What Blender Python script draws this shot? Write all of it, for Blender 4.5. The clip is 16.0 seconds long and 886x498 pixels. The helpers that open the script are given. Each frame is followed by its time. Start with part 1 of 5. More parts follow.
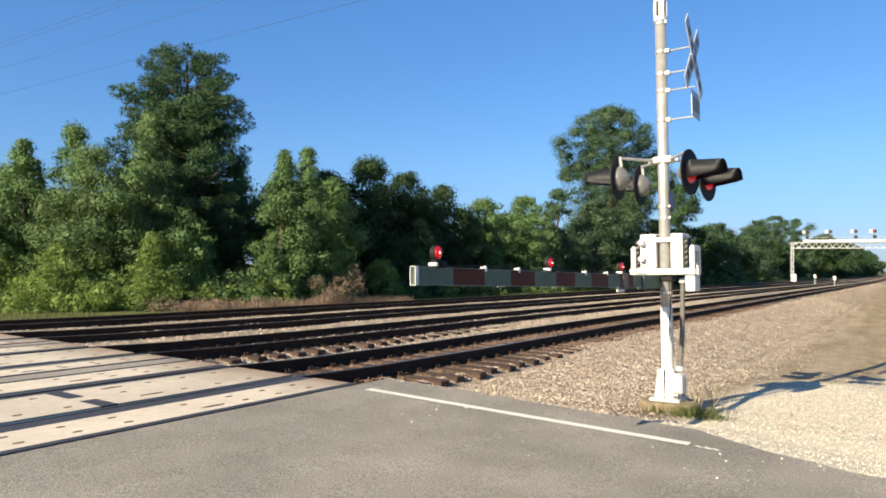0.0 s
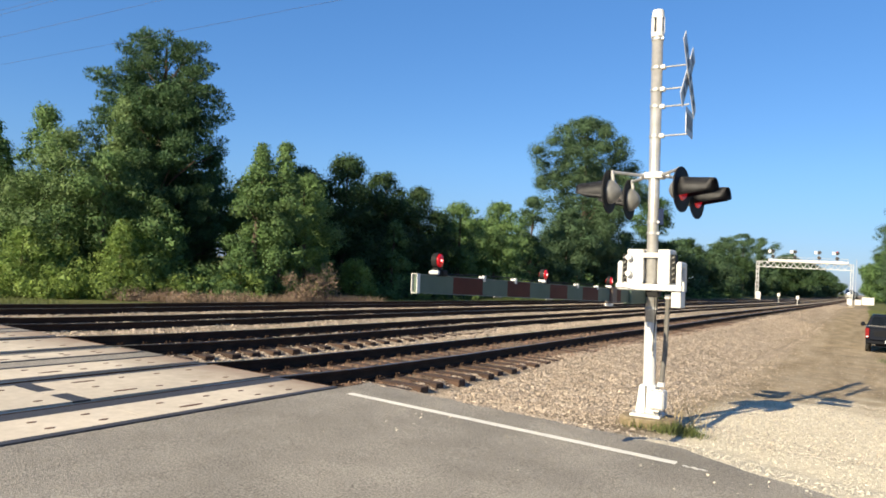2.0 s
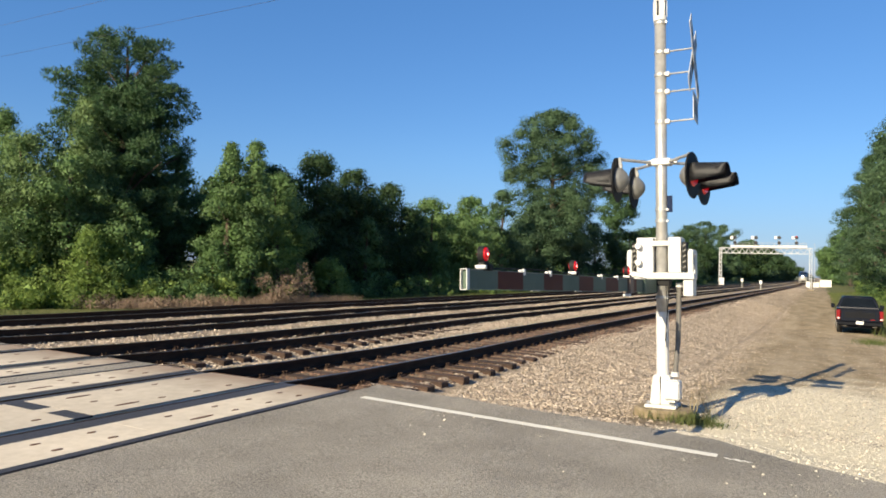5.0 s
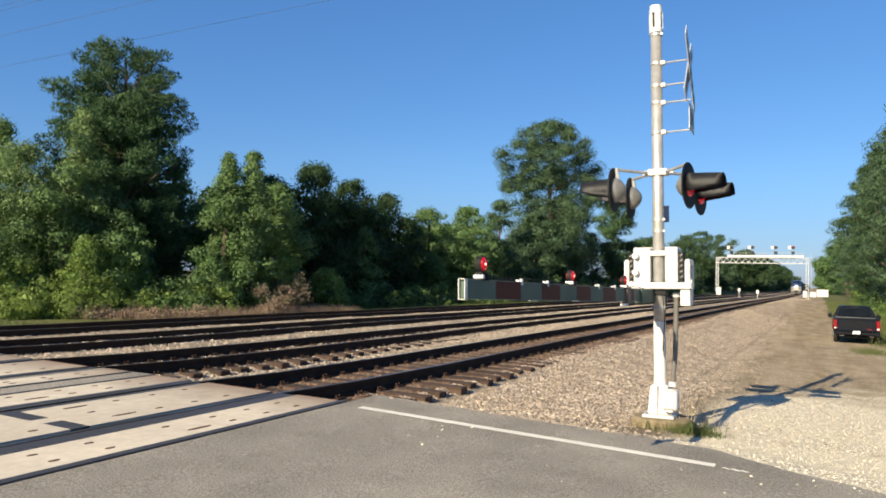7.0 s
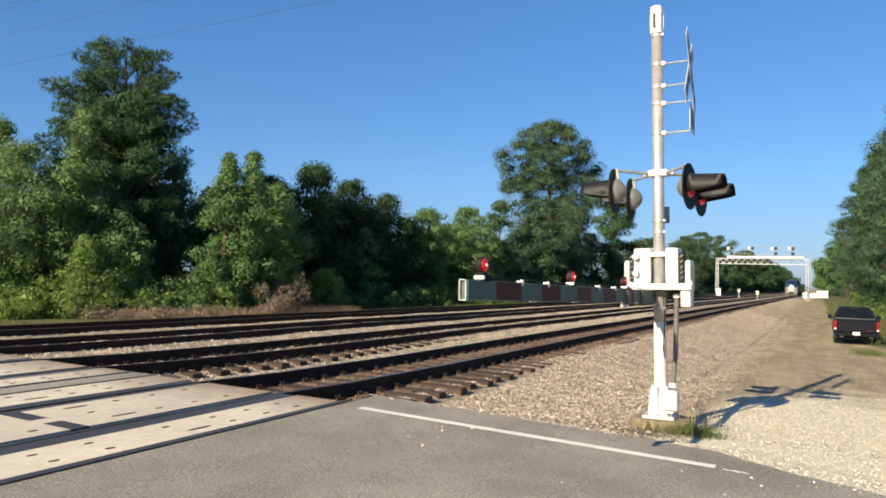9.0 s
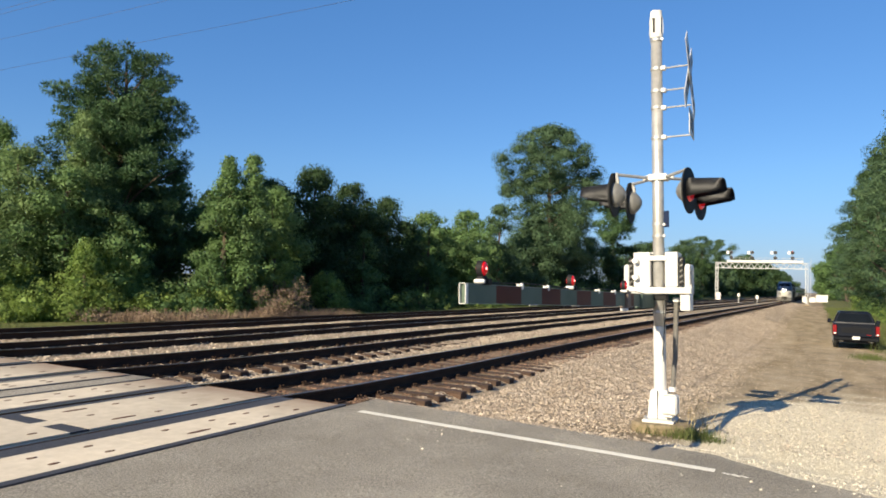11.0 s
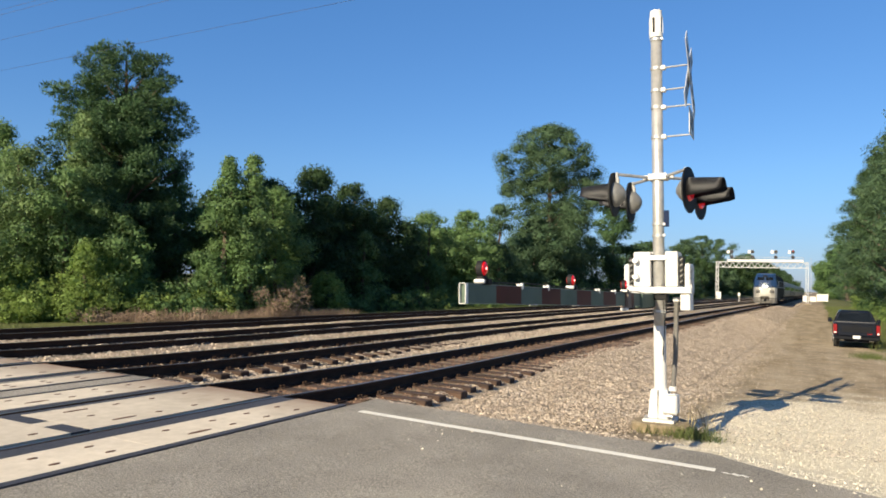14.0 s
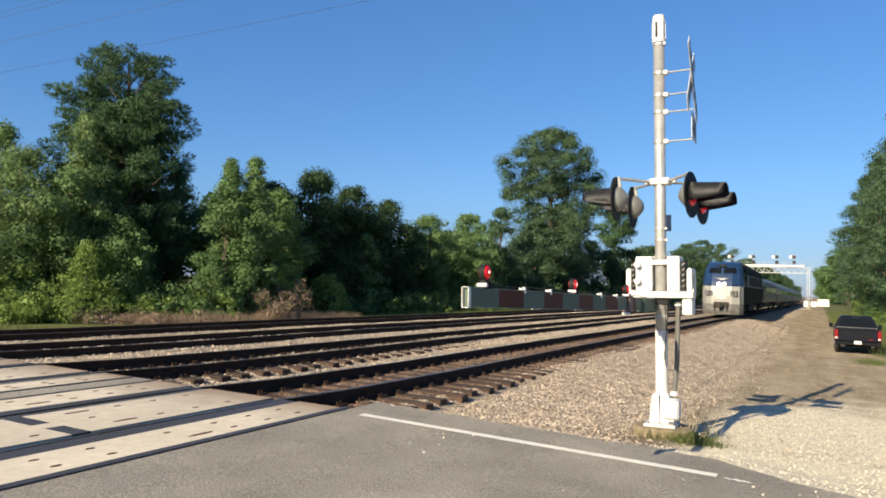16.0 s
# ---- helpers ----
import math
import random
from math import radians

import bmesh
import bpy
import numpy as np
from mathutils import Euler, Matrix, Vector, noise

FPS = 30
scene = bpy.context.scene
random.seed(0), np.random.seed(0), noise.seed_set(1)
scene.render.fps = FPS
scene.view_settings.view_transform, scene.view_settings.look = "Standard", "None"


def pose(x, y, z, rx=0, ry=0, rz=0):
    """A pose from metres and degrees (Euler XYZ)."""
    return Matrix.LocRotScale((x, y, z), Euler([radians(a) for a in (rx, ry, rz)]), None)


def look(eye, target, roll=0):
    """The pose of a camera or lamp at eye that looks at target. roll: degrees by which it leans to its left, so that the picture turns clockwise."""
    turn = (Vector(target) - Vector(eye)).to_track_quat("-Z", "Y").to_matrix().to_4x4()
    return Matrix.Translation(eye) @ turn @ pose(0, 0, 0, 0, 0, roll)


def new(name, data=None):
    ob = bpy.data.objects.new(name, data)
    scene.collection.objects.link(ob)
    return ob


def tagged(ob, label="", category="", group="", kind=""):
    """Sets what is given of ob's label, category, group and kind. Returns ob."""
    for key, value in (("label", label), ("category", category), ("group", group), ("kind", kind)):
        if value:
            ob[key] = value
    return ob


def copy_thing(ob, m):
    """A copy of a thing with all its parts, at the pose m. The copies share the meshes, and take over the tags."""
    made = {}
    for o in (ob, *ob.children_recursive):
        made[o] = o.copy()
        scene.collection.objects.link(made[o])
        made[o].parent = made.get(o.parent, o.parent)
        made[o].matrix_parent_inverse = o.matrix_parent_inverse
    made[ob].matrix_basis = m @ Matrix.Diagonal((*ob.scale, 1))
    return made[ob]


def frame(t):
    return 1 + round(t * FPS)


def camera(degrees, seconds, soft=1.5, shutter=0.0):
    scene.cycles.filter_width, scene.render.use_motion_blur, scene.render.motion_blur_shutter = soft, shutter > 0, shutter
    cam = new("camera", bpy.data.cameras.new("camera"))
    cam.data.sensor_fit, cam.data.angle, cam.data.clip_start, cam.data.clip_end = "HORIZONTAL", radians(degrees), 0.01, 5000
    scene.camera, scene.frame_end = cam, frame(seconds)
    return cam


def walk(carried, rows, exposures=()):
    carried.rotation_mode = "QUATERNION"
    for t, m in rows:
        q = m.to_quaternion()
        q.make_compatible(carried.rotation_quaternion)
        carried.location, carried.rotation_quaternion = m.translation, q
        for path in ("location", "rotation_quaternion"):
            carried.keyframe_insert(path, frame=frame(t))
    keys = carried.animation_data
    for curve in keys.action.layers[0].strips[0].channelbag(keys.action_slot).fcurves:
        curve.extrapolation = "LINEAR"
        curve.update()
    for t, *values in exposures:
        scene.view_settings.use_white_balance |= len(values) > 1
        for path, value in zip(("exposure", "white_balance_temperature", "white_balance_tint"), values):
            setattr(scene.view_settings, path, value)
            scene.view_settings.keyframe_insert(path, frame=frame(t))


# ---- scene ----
cam = camera(65.1, 16.0, 1.75)
PATH = [
    (0, (1.478, 0.072, 1.551), (0.358, 1.729, 1.6), 0.8),
    (0.5, (1.494, 0.067, 1.553), (0.376, 1.725, 1.589), 0.5),
    (1, (1.477, 0.088, 1.559), (0.361, 1.748, 1.585), 0.5),
    (1.5, (1.382, 0.089, 1.581), (0.267, 1.749, 1.568), 2.6),
    (2, (1.218, 0.045, 1.59), (0.168, 1.746, 1.648), 3.5),
    (2.5, (0.958, 0.02, 1.597), (0.061, 1.803, 1.72), 3.0),
    (3, (0.721, 0.069, 1.585), (-0.226, 1.827, 1.688), 0.5),
    (3.5, (0.589, 0.042, 1.571), (-0.372, 1.795, 1.63), 0.4),
    (3.7, (0.58, 0.048, 1.563), (-0.393, 1.795, 1.605), 1.6),
    (6, (0.563, 0.028, 1.555), (-0.396, 1.782, 1.62), 1.6),
    (6.5, (0.566, 0.024, 1.556), (-0.393, 1.778, 1.628), 1.6),
    (7, (0.571, 0.017, 1.555), (-0.386, 1.771, 1.635), 1.6),
    (7.5, (0.565, 0.015, 1.557), (-0.392, 1.769, 1.641), 1.7),
    (8, (0.567, 0.017, 1.558), (-0.39, 1.771, 1.642), 1.7),
    (8.5, (0.565, 0.017, 1.559), (-0.392, 1.772, 1.642), 1.6),
    (9, (0.563, 0.018, 1.558), (-0.394, 1.773, 1.639), 1.7),
    (11.5, (0.567, 0.006, 1.556), (-0.389, 1.76, 1.649), 1.8),
    (12, (0.563, 0.006, 1.558), (-0.394, 1.76, 1.65), 1.8),
    (12.5, (0.566, 0.012, 1.557), (-0.391, 1.767, 1.644), 1.7),
    (13, (0.562, 0.019, 1.556), (-0.395, 1.773, 1.641), 1.7),
    (13.5, (0.568, 0.01, 1.558), (-0.389, 1.764, 1.644), 1.6),
    (14, (0.57, 0.006, 1.558), (-0.387, 1.76, 1.649), 1.7),
    (14.5, (0.568, -0.002, 1.56), (-0.388, 1.753, 1.654), 1.9),
    (15, (0.57, -0.002, 1.558), (-0.381, 1.754, 1.661), 1.8),
    (15.5, (0.566, -0.008, 1.561), (-0.385, 1.748, 1.668), 2.0),
    (16, (0.558, -0.003, 1.561), (-0.401, 1.749, 1.661), 2.0),
]
walk(cam, [(t, look(eye, target, roll)) for t, eye, target, roll in PATH], [(0, 1.06), (1.5, 1.04), (2.5, 0.88), (3.0, 0.78), (3.6, 0.86), (16, 0.87)])

# ---- light ----
SUN_AZ = radians(190.8)
SUN_EL = radians(24.8)
world = bpy.data.worlds.new("sky")
world.use_nodes = True
scene.world = world
wn = world.node_tree.nodes
sky = wn.new("ShaderNodeTexSky")
sky.sky_type = "NISHITA"
sky.sun_disc = False
sky.sun_elevation = SUN_EL
sky.sun_rotation = SUN_AZ
sky.air_density = 1.0
sky.dust_density = 0.4
sky.ozone_density = 5.0
wn["Background"].inputs["Strength"].default_value = 0.0975
rich = wn.new("ShaderNodeHueSaturation")
rich.inputs["Saturation"].default_value = 1.1
rich.inputs["Hue"].default_value = 0.502
world.node_tree.links.new(sky.outputs[0], rich.inputs["Color"])
clear = wn.new("ShaderNodeMix")
clear.data_type = "RGBA"
clear.blend_type = "MULTIPLY"
clear.inputs["Factor"].default_value = 1.0
world.node_tree.links.new(rich.outputs[0], clear.inputs["A"])
# the air near the horizon is clear and blue, all the way round
up = wn.new("ShaderNodeTexCoord")
split = wn.new("ShaderNodeSeparateXYZ")
world.node_tree.links.new(up.outputs["Generated"], split.inputs[0])
rise = wn.new("ShaderNodeMapRange")
rise.interpolation_type = "SMOOTHSTEP"
rise.inputs["From Max"].default_value = 0.17
world.node_tree.links.new(split.outputs["Z"], rise.inputs["Value"])
deep = wn.new("ShaderNodeMix")
deep.data_type = "RGBA"
deep.inputs["A"].default_value = (0.40, 0.395, 0.44, 1)
deep.inputs["B"].default_value = (0.57, 0.56, 0.555, 1)
world.node_tree.links.new(rise.outputs[0], deep.inputs["Factor"])
world.node_tree.links.new(deep.outputs["Result"], clear.inputs["B"])
haze = wn.new("ShaderNodeMix")
haze.data_type = "RGBA"
haze.blend_type = "ADD"
haze.inputs["B"].default_value = (0.13, 0.51, 1.36, 1)
world.node_tree.links.new(clear.outputs["Result"], haze.inputs["A"])
# the haze thins out towards the zenith
thin = wn.new("ShaderNodeMapRange")
thin.interpolation_type = "SMOOTHSTEP"
thin.inputs["From Min"].default_value = 0.40
thin.inputs["From Max"].default_value = 0.90
thin.inputs["To Min"].default_value = 1.0
thin.inputs["To Max"].default_value = 0.15
world.node_tree.links.new(split.outputs["Z"], thin.inputs["Value"])
world.node_tree.links.new(thin.outputs[0], haze.inputs["Factor"])
world.node_tree.links.new(haze.outputs["Result"], wn["Background"].inputs["Color"])
sun_data = bpy.data.lights.new("sun", "SUN")
sun_data.energy = 5.0
sun_data.angle = radians(0.5)
sun_data.color = (1.0, 0.855, 0.61)
sun = new("sun", sun_data)
to_sun = Vector((math.sin(SUN_AZ) * math.cos(SUN_EL), math.cos(SUN_AZ) * math.cos(SUN_EL), math.sin(SUN_EL)))
sun.matrix_world = look(to_sun * 200, (0, 0, 0))


# ---- materials ----
def surface(name, a, b, scale=8.0, rough=0.7, metal=0.0, bump=0.0, bump_scale=None, coarse=0.0, coarse_scale=0.6,
            per_piece=0.0, island=0.0, stretch=(1, 1, 1), spec=0.5):
    """A node material: two colours mixed by noise, a coarse stain, relief, and variation from piece to piece."""
    m = bpy.data.materials.new(name)
    m.use_nodes = True
    nt = m.node_tree
    N, L = nt.nodes, nt.links
    p = N["Principled BSDF"]
    co = N.new("ShaderNodeTexCoord")
    mp = N.new("ShaderNodeMapping")
    mp.inputs["Scale"].default_value = stretch
    L.new(co.outputs["Object"], mp.inputs["Vector"])
    no = N.new("ShaderNodeTexNoise")
    no.inputs["Scale"].default_value = scale
    no.inputs["Detail"].default_value = 6
    no.inputs["Roughness"].default_value = 0.65
    L.new(mp.outputs[0], no.inputs["Vector"])
    ramp = N.new("ShaderNodeMapRange")
    ramp.inputs["From Min"].default_value = 0.32
    ramp.inputs["From Max"].default_value = 0.68
    L.new(no.outputs["Fac"], ramp.inputs["Value"])
    mix = N.new("ShaderNodeMix")
    mix.data_type = "RGBA"
    mix.inputs["A"].default_value = (*a, 1)
    mix.inputs["B"].default_value = (*b, 1)
    L.new(ramp.outputs[0], mix.inputs["Factor"])
    colour = mix.outputs["Result"]
    vary = None
    if coarse:
        n2 = N.new("ShaderNodeTexNoise")
        n2.inputs["Scale"].default_value = coarse_scale
        n2.inputs["Detail"].default_value = 4
        L.new(co.outputs["Object"], n2.inputs["Vector"])
        r2 = N.new("ShaderNodeMapRange")
        r2.inputs["From Min"].default_value = 0.3
        r2.inputs["From Max"].default_value = 0.7
        r2.inputs["To Min"].default_value = 1 - coarse
        r2.inputs["To Max"].default_value = 1 + coarse * 0.5
        L.new(n2.outputs["Fac"], r2.inputs["Value"])
        vary = r2.outputs[0]
    for amount, node, socket in ((per_piece, "ShaderNodeObjectInfo", "Random"), (island, "ShaderNodeNewGeometry", "Random Per Island")):
        if amount:
            inf = N.new(node)
            r3 = N.new("ShaderNodeMapRange")
            r3.inputs["To Min"].default_value = 1 - amount
            r3.inputs["To Max"].default_value = 1 + amount
            L.new(inf.outputs[socket], r3.inputs["Value"])
            if vary is None:
                vary = r3.outputs[0]
            else:
                mu = N.new("ShaderNodeMath")
                mu.operation = "MULTIPLY"
                L.new(vary, mu.inputs[0])
                L.new(r3.outputs[0], mu.inputs[1])
                vary = mu.outputs[0]
    if vary is not None:
        vm = N.new("ShaderNodeVectorMath")
        vm.operation = "SCALE"
        L.new(colour, vm.inputs[0])
        L.new(vary, vm.inputs["Scale"])
        colour = vm.outputs[0]
    L.new(colour, p.inputs["Base Color"])
    p.inputs["Roughness"].default_value = rough
    p.inputs["Metallic"].default_value = metal
    p.inputs["Specular IOR Level"].default_value = spec
    if bump:
        nb = N.new("ShaderNodeTexNoise")
        nb.inputs["Scale"].default_value = bump_scale or scale * 3
        nb.inputs["Detail"].default_value = 5
        L.new(mp.outputs[0], nb.inputs["Vector"])
        bp = N.new("ShaderNodeBump")
        bp.inputs["Strength"].default_value = bump
        bp.inputs["Distance"].default_value = 0.02
        L.new(nb.outputs["Fac"], bp.inputs["Height"])
        L.new(bp.outputs[0], p.inputs["Normal"])
    return m


def leafage(name, a, b, thin=0.35):
    """Leaves: varied green, partly letting light through."""
    m = surface(name, a, b, scale=0.5, rough=0.6, island=0.28, coarse=0.3, coarse_scale=0.35, spec=0.3)
    nt = m.node_tree
    N, L = nt.nodes, nt.links
    p = N["Principled BSDF"]
    tr = N.new("ShaderNodeBsdfTranslucent")
    L.new(p.inputs["Base Color"].links[0].from_socket, tr.inputs["Color"])
    mx = N.new("ShaderNodeMixShader")
    mx.inputs[0].default_value = thin
    L.new(p.outputs[0], mx.inputs[1])
    L.new(tr.outputs[0], mx.inputs[2])
    L.new(mx.outputs[0], N["Material Output"].inputs["Surface"])
    return m


def glowing(name, colour, strength):
    m = bpy.data.materials.new(name)
    m.use_nodes = True
    p = m.node_tree.nodes["Principled BSDF"]
    p.inputs["Base Color"].default_value = (*colour, 1)
    p.inputs["Roughness"].default_value = 0.2
    p.inputs["Emission Color"].default_value = (*colour, 1)
    p.inputs["Emission Strength"].default_value = strength
    return m


ASPHALT = surface("asphalt", (0.095, 0.086, 0.072), (0.53, 0.48, 0.40), scale=70, rough=0.9, bump=0.6, bump_scale=110, coarse=0.3, coarse_scale=0.8)
PAINT_LINE = surface("road_paint", (0.86, 0.825, 0.735), (0.74, 0.715, 0.635), scale=25, rough=0.7, coarse=0.08, coarse_scale=3)
CONCRETE = surface("panel_concrete", (0.57, 0.495, 0.385), (0.69, 0.605, 0.485), scale=7, rough=0.85, bump=0.25, bump_scale=60, coarse=0.16, coarse_scale=0.9, per_piece=0.06)


def rust_dust(m, start, end, colour):
    """Brown dust spread unevenly over the end of the deck."""
    N, L = m.node_tree.nodes, m.node_tree.links
    p = N["Principled BSDF"]
    co = N.new("ShaderNodeTexCoord")
    sp = N.new("ShaderNodeSeparateXYZ")
    L.new(co.outputs["Object"], sp.inputs[0])
    no = N.new("ShaderNodeTexNoise")
    no.inputs["Scale"].default_value = 2.2
    no.inputs["Detail"].default_value = 6
    L.new(co.outputs["Object"], no.inputs["Vector"])
    sh = N.new("ShaderNodeMath")
    sh.operation = "MULTIPLY_ADD"
    sh.inputs[1].default_value = 0.9
    L.new(no.outputs["Fac"], sh.inputs[0])
    L.new(sp.outputs["Y"], sh.inputs[2])
    r = N.new("ShaderNodeMapRange")
    r.inputs["From Min"].default_value = start + 0.45
    r.inputs["From Max"].default_value = end + 0.45
    r.inputs["To Max"].default_value = 0.75
    L.new(sh.outputs[0], r.inputs["Value"])
    mx = N.new("ShaderNodeMix")
    mx.data_type = "RGBA"
    mx.inputs["B"].default_value = (*colour, 1)
    L.new(p.inputs["Base Color"].links[0].from_socket, mx.inputs["A"])
    L.new(r.outputs[0], mx.inputs["Factor"])
    L.new(mx.outputs["Result"], p.inputs["Base Color"])


rust_dust(CONCRETE, 5.9, 6.95, (0.192, 0.12, 0.076))
RUBBER = surface("black_rubber", (0.036, 0.036, 0.042), (0.068, 0.067, 0.074), scale=20, rough=0.55, bump=0.2)
RUST = surface("rusty_steel", (0.08, 0.04, 0.024), (0.16, 0.08, 0.048), scale=12, rough=0.85, bump=0.3, coarse=0.2)
RAIL_SIDE = surface("rail_steel", (0.022, 0.014, 0.01), (0.056, 0.032, 0.021), scale=9, spec=0.2, rough=0.8, metal=0.0, bump=0.2, stretch=(1, 0.25, 1))
RAIL_TOP = surface("rail_head", (0.24, 0.232, 0.224), (0.336, 0.32, 0.304), scale=14, rough=0.32, metal=0.9, stretch=(1, 0.05, 1))
TIE_WOOD = surface("tie_wood", (0.028, 0.016, 0.011), (0.092, 0.054, 0.036), scale=10, rough=0.9, bump=0.7, stretch=(0.25, 3, 3), per_piece=0.3, coarse=0.25, coarse_scale=2)
STONE_RUST = surface("stained_stone", (0.115, 0.062, 0.038), (0.255, 0.16, 0.108), scale=3, rough=0.9, island=0.5, bump=0.3, bump_scale=60)
STONE = surface("ballast_stone", (0.30, 0.238, 0.18), (0.52, 0.435, 0.345), scale=3, rough=0.9, island=0.44, bump=0.3, bump_scale=60)
STONE_PALE = surface("pale_ballast_stone", (0.33, 0.262, 0.198), (0.55, 0.46, 0.37), scale=3, rough=0.9, island=0.42, bump=0.3, bump_scale=60)
LIMESTONE = surface("pale_stone", (0.58, 0.515, 0.40), (0.79, 0.715, 0.585), scale=3, rough=0.9, island=0.26, bump=0.3, bump_scale=60)
WHITE_PAINT = surface("white_paint", (0.592, 0.584, 0.56), (0.656, 0.648, 0.632), scale=5, rough=0.45, bump=0.05, coarse=0.08, coarse_scale=3)
ALUMINIUM = surface("mast_aluminium", (0.44, 0.43, 0.405), (0.58, 0.57, 0.545), scale=10, rough=0.42, metal=0.55, coarse=0.12, coarse_scale=3)
HOOD_GREY = surface("hood_grey", (0.024, 0.025, 0.029), (0.036, 0.037, 0.042), scale=6, rough=0.5, spec=0.5)
LETTER_GREY = surface("letter_grey", (0.10, 0.10, 0.105), (0.16, 0.16, 0.165), scale=20, rough=0.6)
GALVANISED = surface("galvanised_steel", (0.336, 0.336, 0.328), (0.464, 0.464, 0.456), scale=14, rough=0.5, metal=0.5)
BLACK_PAINT = surface("black_paint", (0.01, 0.01, 0.01), (0.018, 0.018, 0.019), scale=6, rough=0.65, spec=0.2)
GREY_DOME = surface("grey_housing", (0.16, 0.16, 0.154), (0.216, 0.216, 0.208), scale=8, rough=0.45, metal=0.2)
CAST_CONCRETE = surface("footing_concrete", (0.176, 0.136, 0.08), (0.304, 0.24, 0.152), scale=9, rough=0.9, bump=0.5)
ARM_SILVER = surface("reflective_sheeting", (0.078, 0.112, 0.086), (0.104, 0.14, 0.11), scale=4, spec=0.2, rough=0.6, coarse=0.06)
ARM_RED = surface("red_sheeting", (0.062, 0.0115, 0.006), (0.08, 0.015, 0.008), scale=4, spec=0.2, rough=0.6, coarse=0.08)
BLUE_PLATE = surface("blue_plate", (0.01, 0.018, 0.048), (0.013, 0.024, 0.064), rough=0.7, spec=0.1)
SIGN_WHITE = surface("sign_white", (0.44, 0.448, 0.464), (0.528, 0.536, 0.552), rough=0.4)
RED_LENS = glowing("lit_red_lens", (0.34, 0.006, 0.01), 0.38)
RED_DIM = glowing("red_lens", (0.35, 0.01, 0.015), 0.25)
RED_CORE = glowing("red_lamp_core", (1.0, 0.16, 0.14), 5.0)
CABLE = surface("cable", (0.05, 0.055, 0.075), (0.07, 0.075, 0.1), rough=0.7)
BARK = surface("bark", (0.056, 0.04, 0.029), (0.12, 0.088, 0.064), scale=7, rough=0.95, bump=0.8, stretch=(2, 2, 0.4))
LEAF_BROAD = leafage("broad_leaves", (0.096, 0.18, 0.06), (0.164, 0.26, 0.092))
LEAF_OLIVE = leafage("olive_leaves", (0.118, 0.195, 0.072), (0.19, 0.275, 0.105))
LEAF_GREY = leafage("grey_green_leaves", (0.058, 0.112, 0.054), (0.098, 0.16, 0.08))
LEAF_LIGHT = leafage("light_leaves", (0.184, 0.288, 0.072), (0.288, 0.376, 0.104), 0.5)
LEAF_PINE = leafage("pine_needles", (0.044, 0.098, 0.038), (0.076, 0.138, 0.055), 0.25)
LEAF_DARK = leafage("dark_leaves", (0.032, 0.068, 0.024), (0.056, 0.1, 0.035))
LEAF_DRY = leafage("dry_brush", (0.216, 0.152, 0.108), (0.336, 0.248, 0.18), 0.25)
GRASS = leafage("grass_blades", (0.096, 0.128, 0.036), (0.168, 0.192, 0.068), 0.4)


# ---- building blocks ----
def part(name, bm, material, parent=None, label=""):
    """Links a bmesh as one mesh object, under a thing or a part."""
    me = bpy.data.meshes.new(name)
    bm.normal_update()
    bm.to_mesh(me)
    bm.free()
    me.materials.append(material)
    ob = new(name, me)
    if parent is not None:
        ob.parent = parent
    if label:
        tagged(ob, label)
    return ob


def smooth(ob):
    ob.data.shade_smooth()
    return ob


def box(bm, x0, y0, z0, x1, y1, z1, bevel=0.0, m=None):
    r = bmesh.ops.create_cube(bm, size=1)
    vs = r["verts"]
    bmesh.ops.scale(bm, vec=(x1 - x0, y1 - y0, z1 - z0), verts=vs)
    bmesh.ops.translate(bm, vec=((x0 + x1) / 2, (y0 + y1) / 2, (z0 + z1) / 2), verts=vs)
    if bevel:
        es = list({e for v in vs for e in v.link_edges})
        r = bmesh.ops.bevel(bm, geom=es, offset=bevel, segments=1, affect="EDGES", clamp_overlap=True)
        vs = list({v for f in r["faces"] for v in f.verts} | {v for v in vs if v.is_valid})
    if m is not None:
        bmesh.ops.transform(bm, matrix=m, verts=vs)
    return vs


def tube(bm, a, b, r0, r1=None, seg=12, caps=True):
    a, b = Vector(a), Vector(b)
    d = b - a
    m = Matrix.Translation((a + b) / 2) @ d.to_track_quat("Z", "Y").to_matrix().to_4x4()
    r = bmesh.ops.create_cone(bm, cap_ends=caps, cap_tris=False, segments=seg, radius1=r0, radius2=r0 if r1 is None else r1, depth=d.length, matrix=m)
    return r["verts"]


def boxes(*rows, bevel=0.0):
    bm = bmesh.new()
    for r in rows:
        box(bm, *r, bevel=bevel)
    return bm


def tubes(*rows):
    bm = bmesh.new()
    for r in rows:
        tube(bm, *r)
    return bm


def prism(profile, a, b, axis="y"):
    """A profile of (u, v) points drawn out from a to b along an axis: y with (x, z), or x with (y, z)."""
    bm = bmesh.new()
    place = (lambda u, v, w: (u, w, v)) if axis == "y" else (lambda u, v, w: (w, u, v))
    rows = [[bm.verts.new(place(u, v, w)) for u, v in profile] for w in (a, b)]
    n = len(profile)
    for i in range(n):
        bm.faces.new((rows[0][i], rows[0][(i + 1) % n], rows[1][(i + 1) % n], rows[1][i]))
    bm.faces.new(rows[0])
    bm.faces.new(rows[1][::-1])
    bmesh.ops.recalc_face_normals(bm, faces=bm.faces)
    return bm


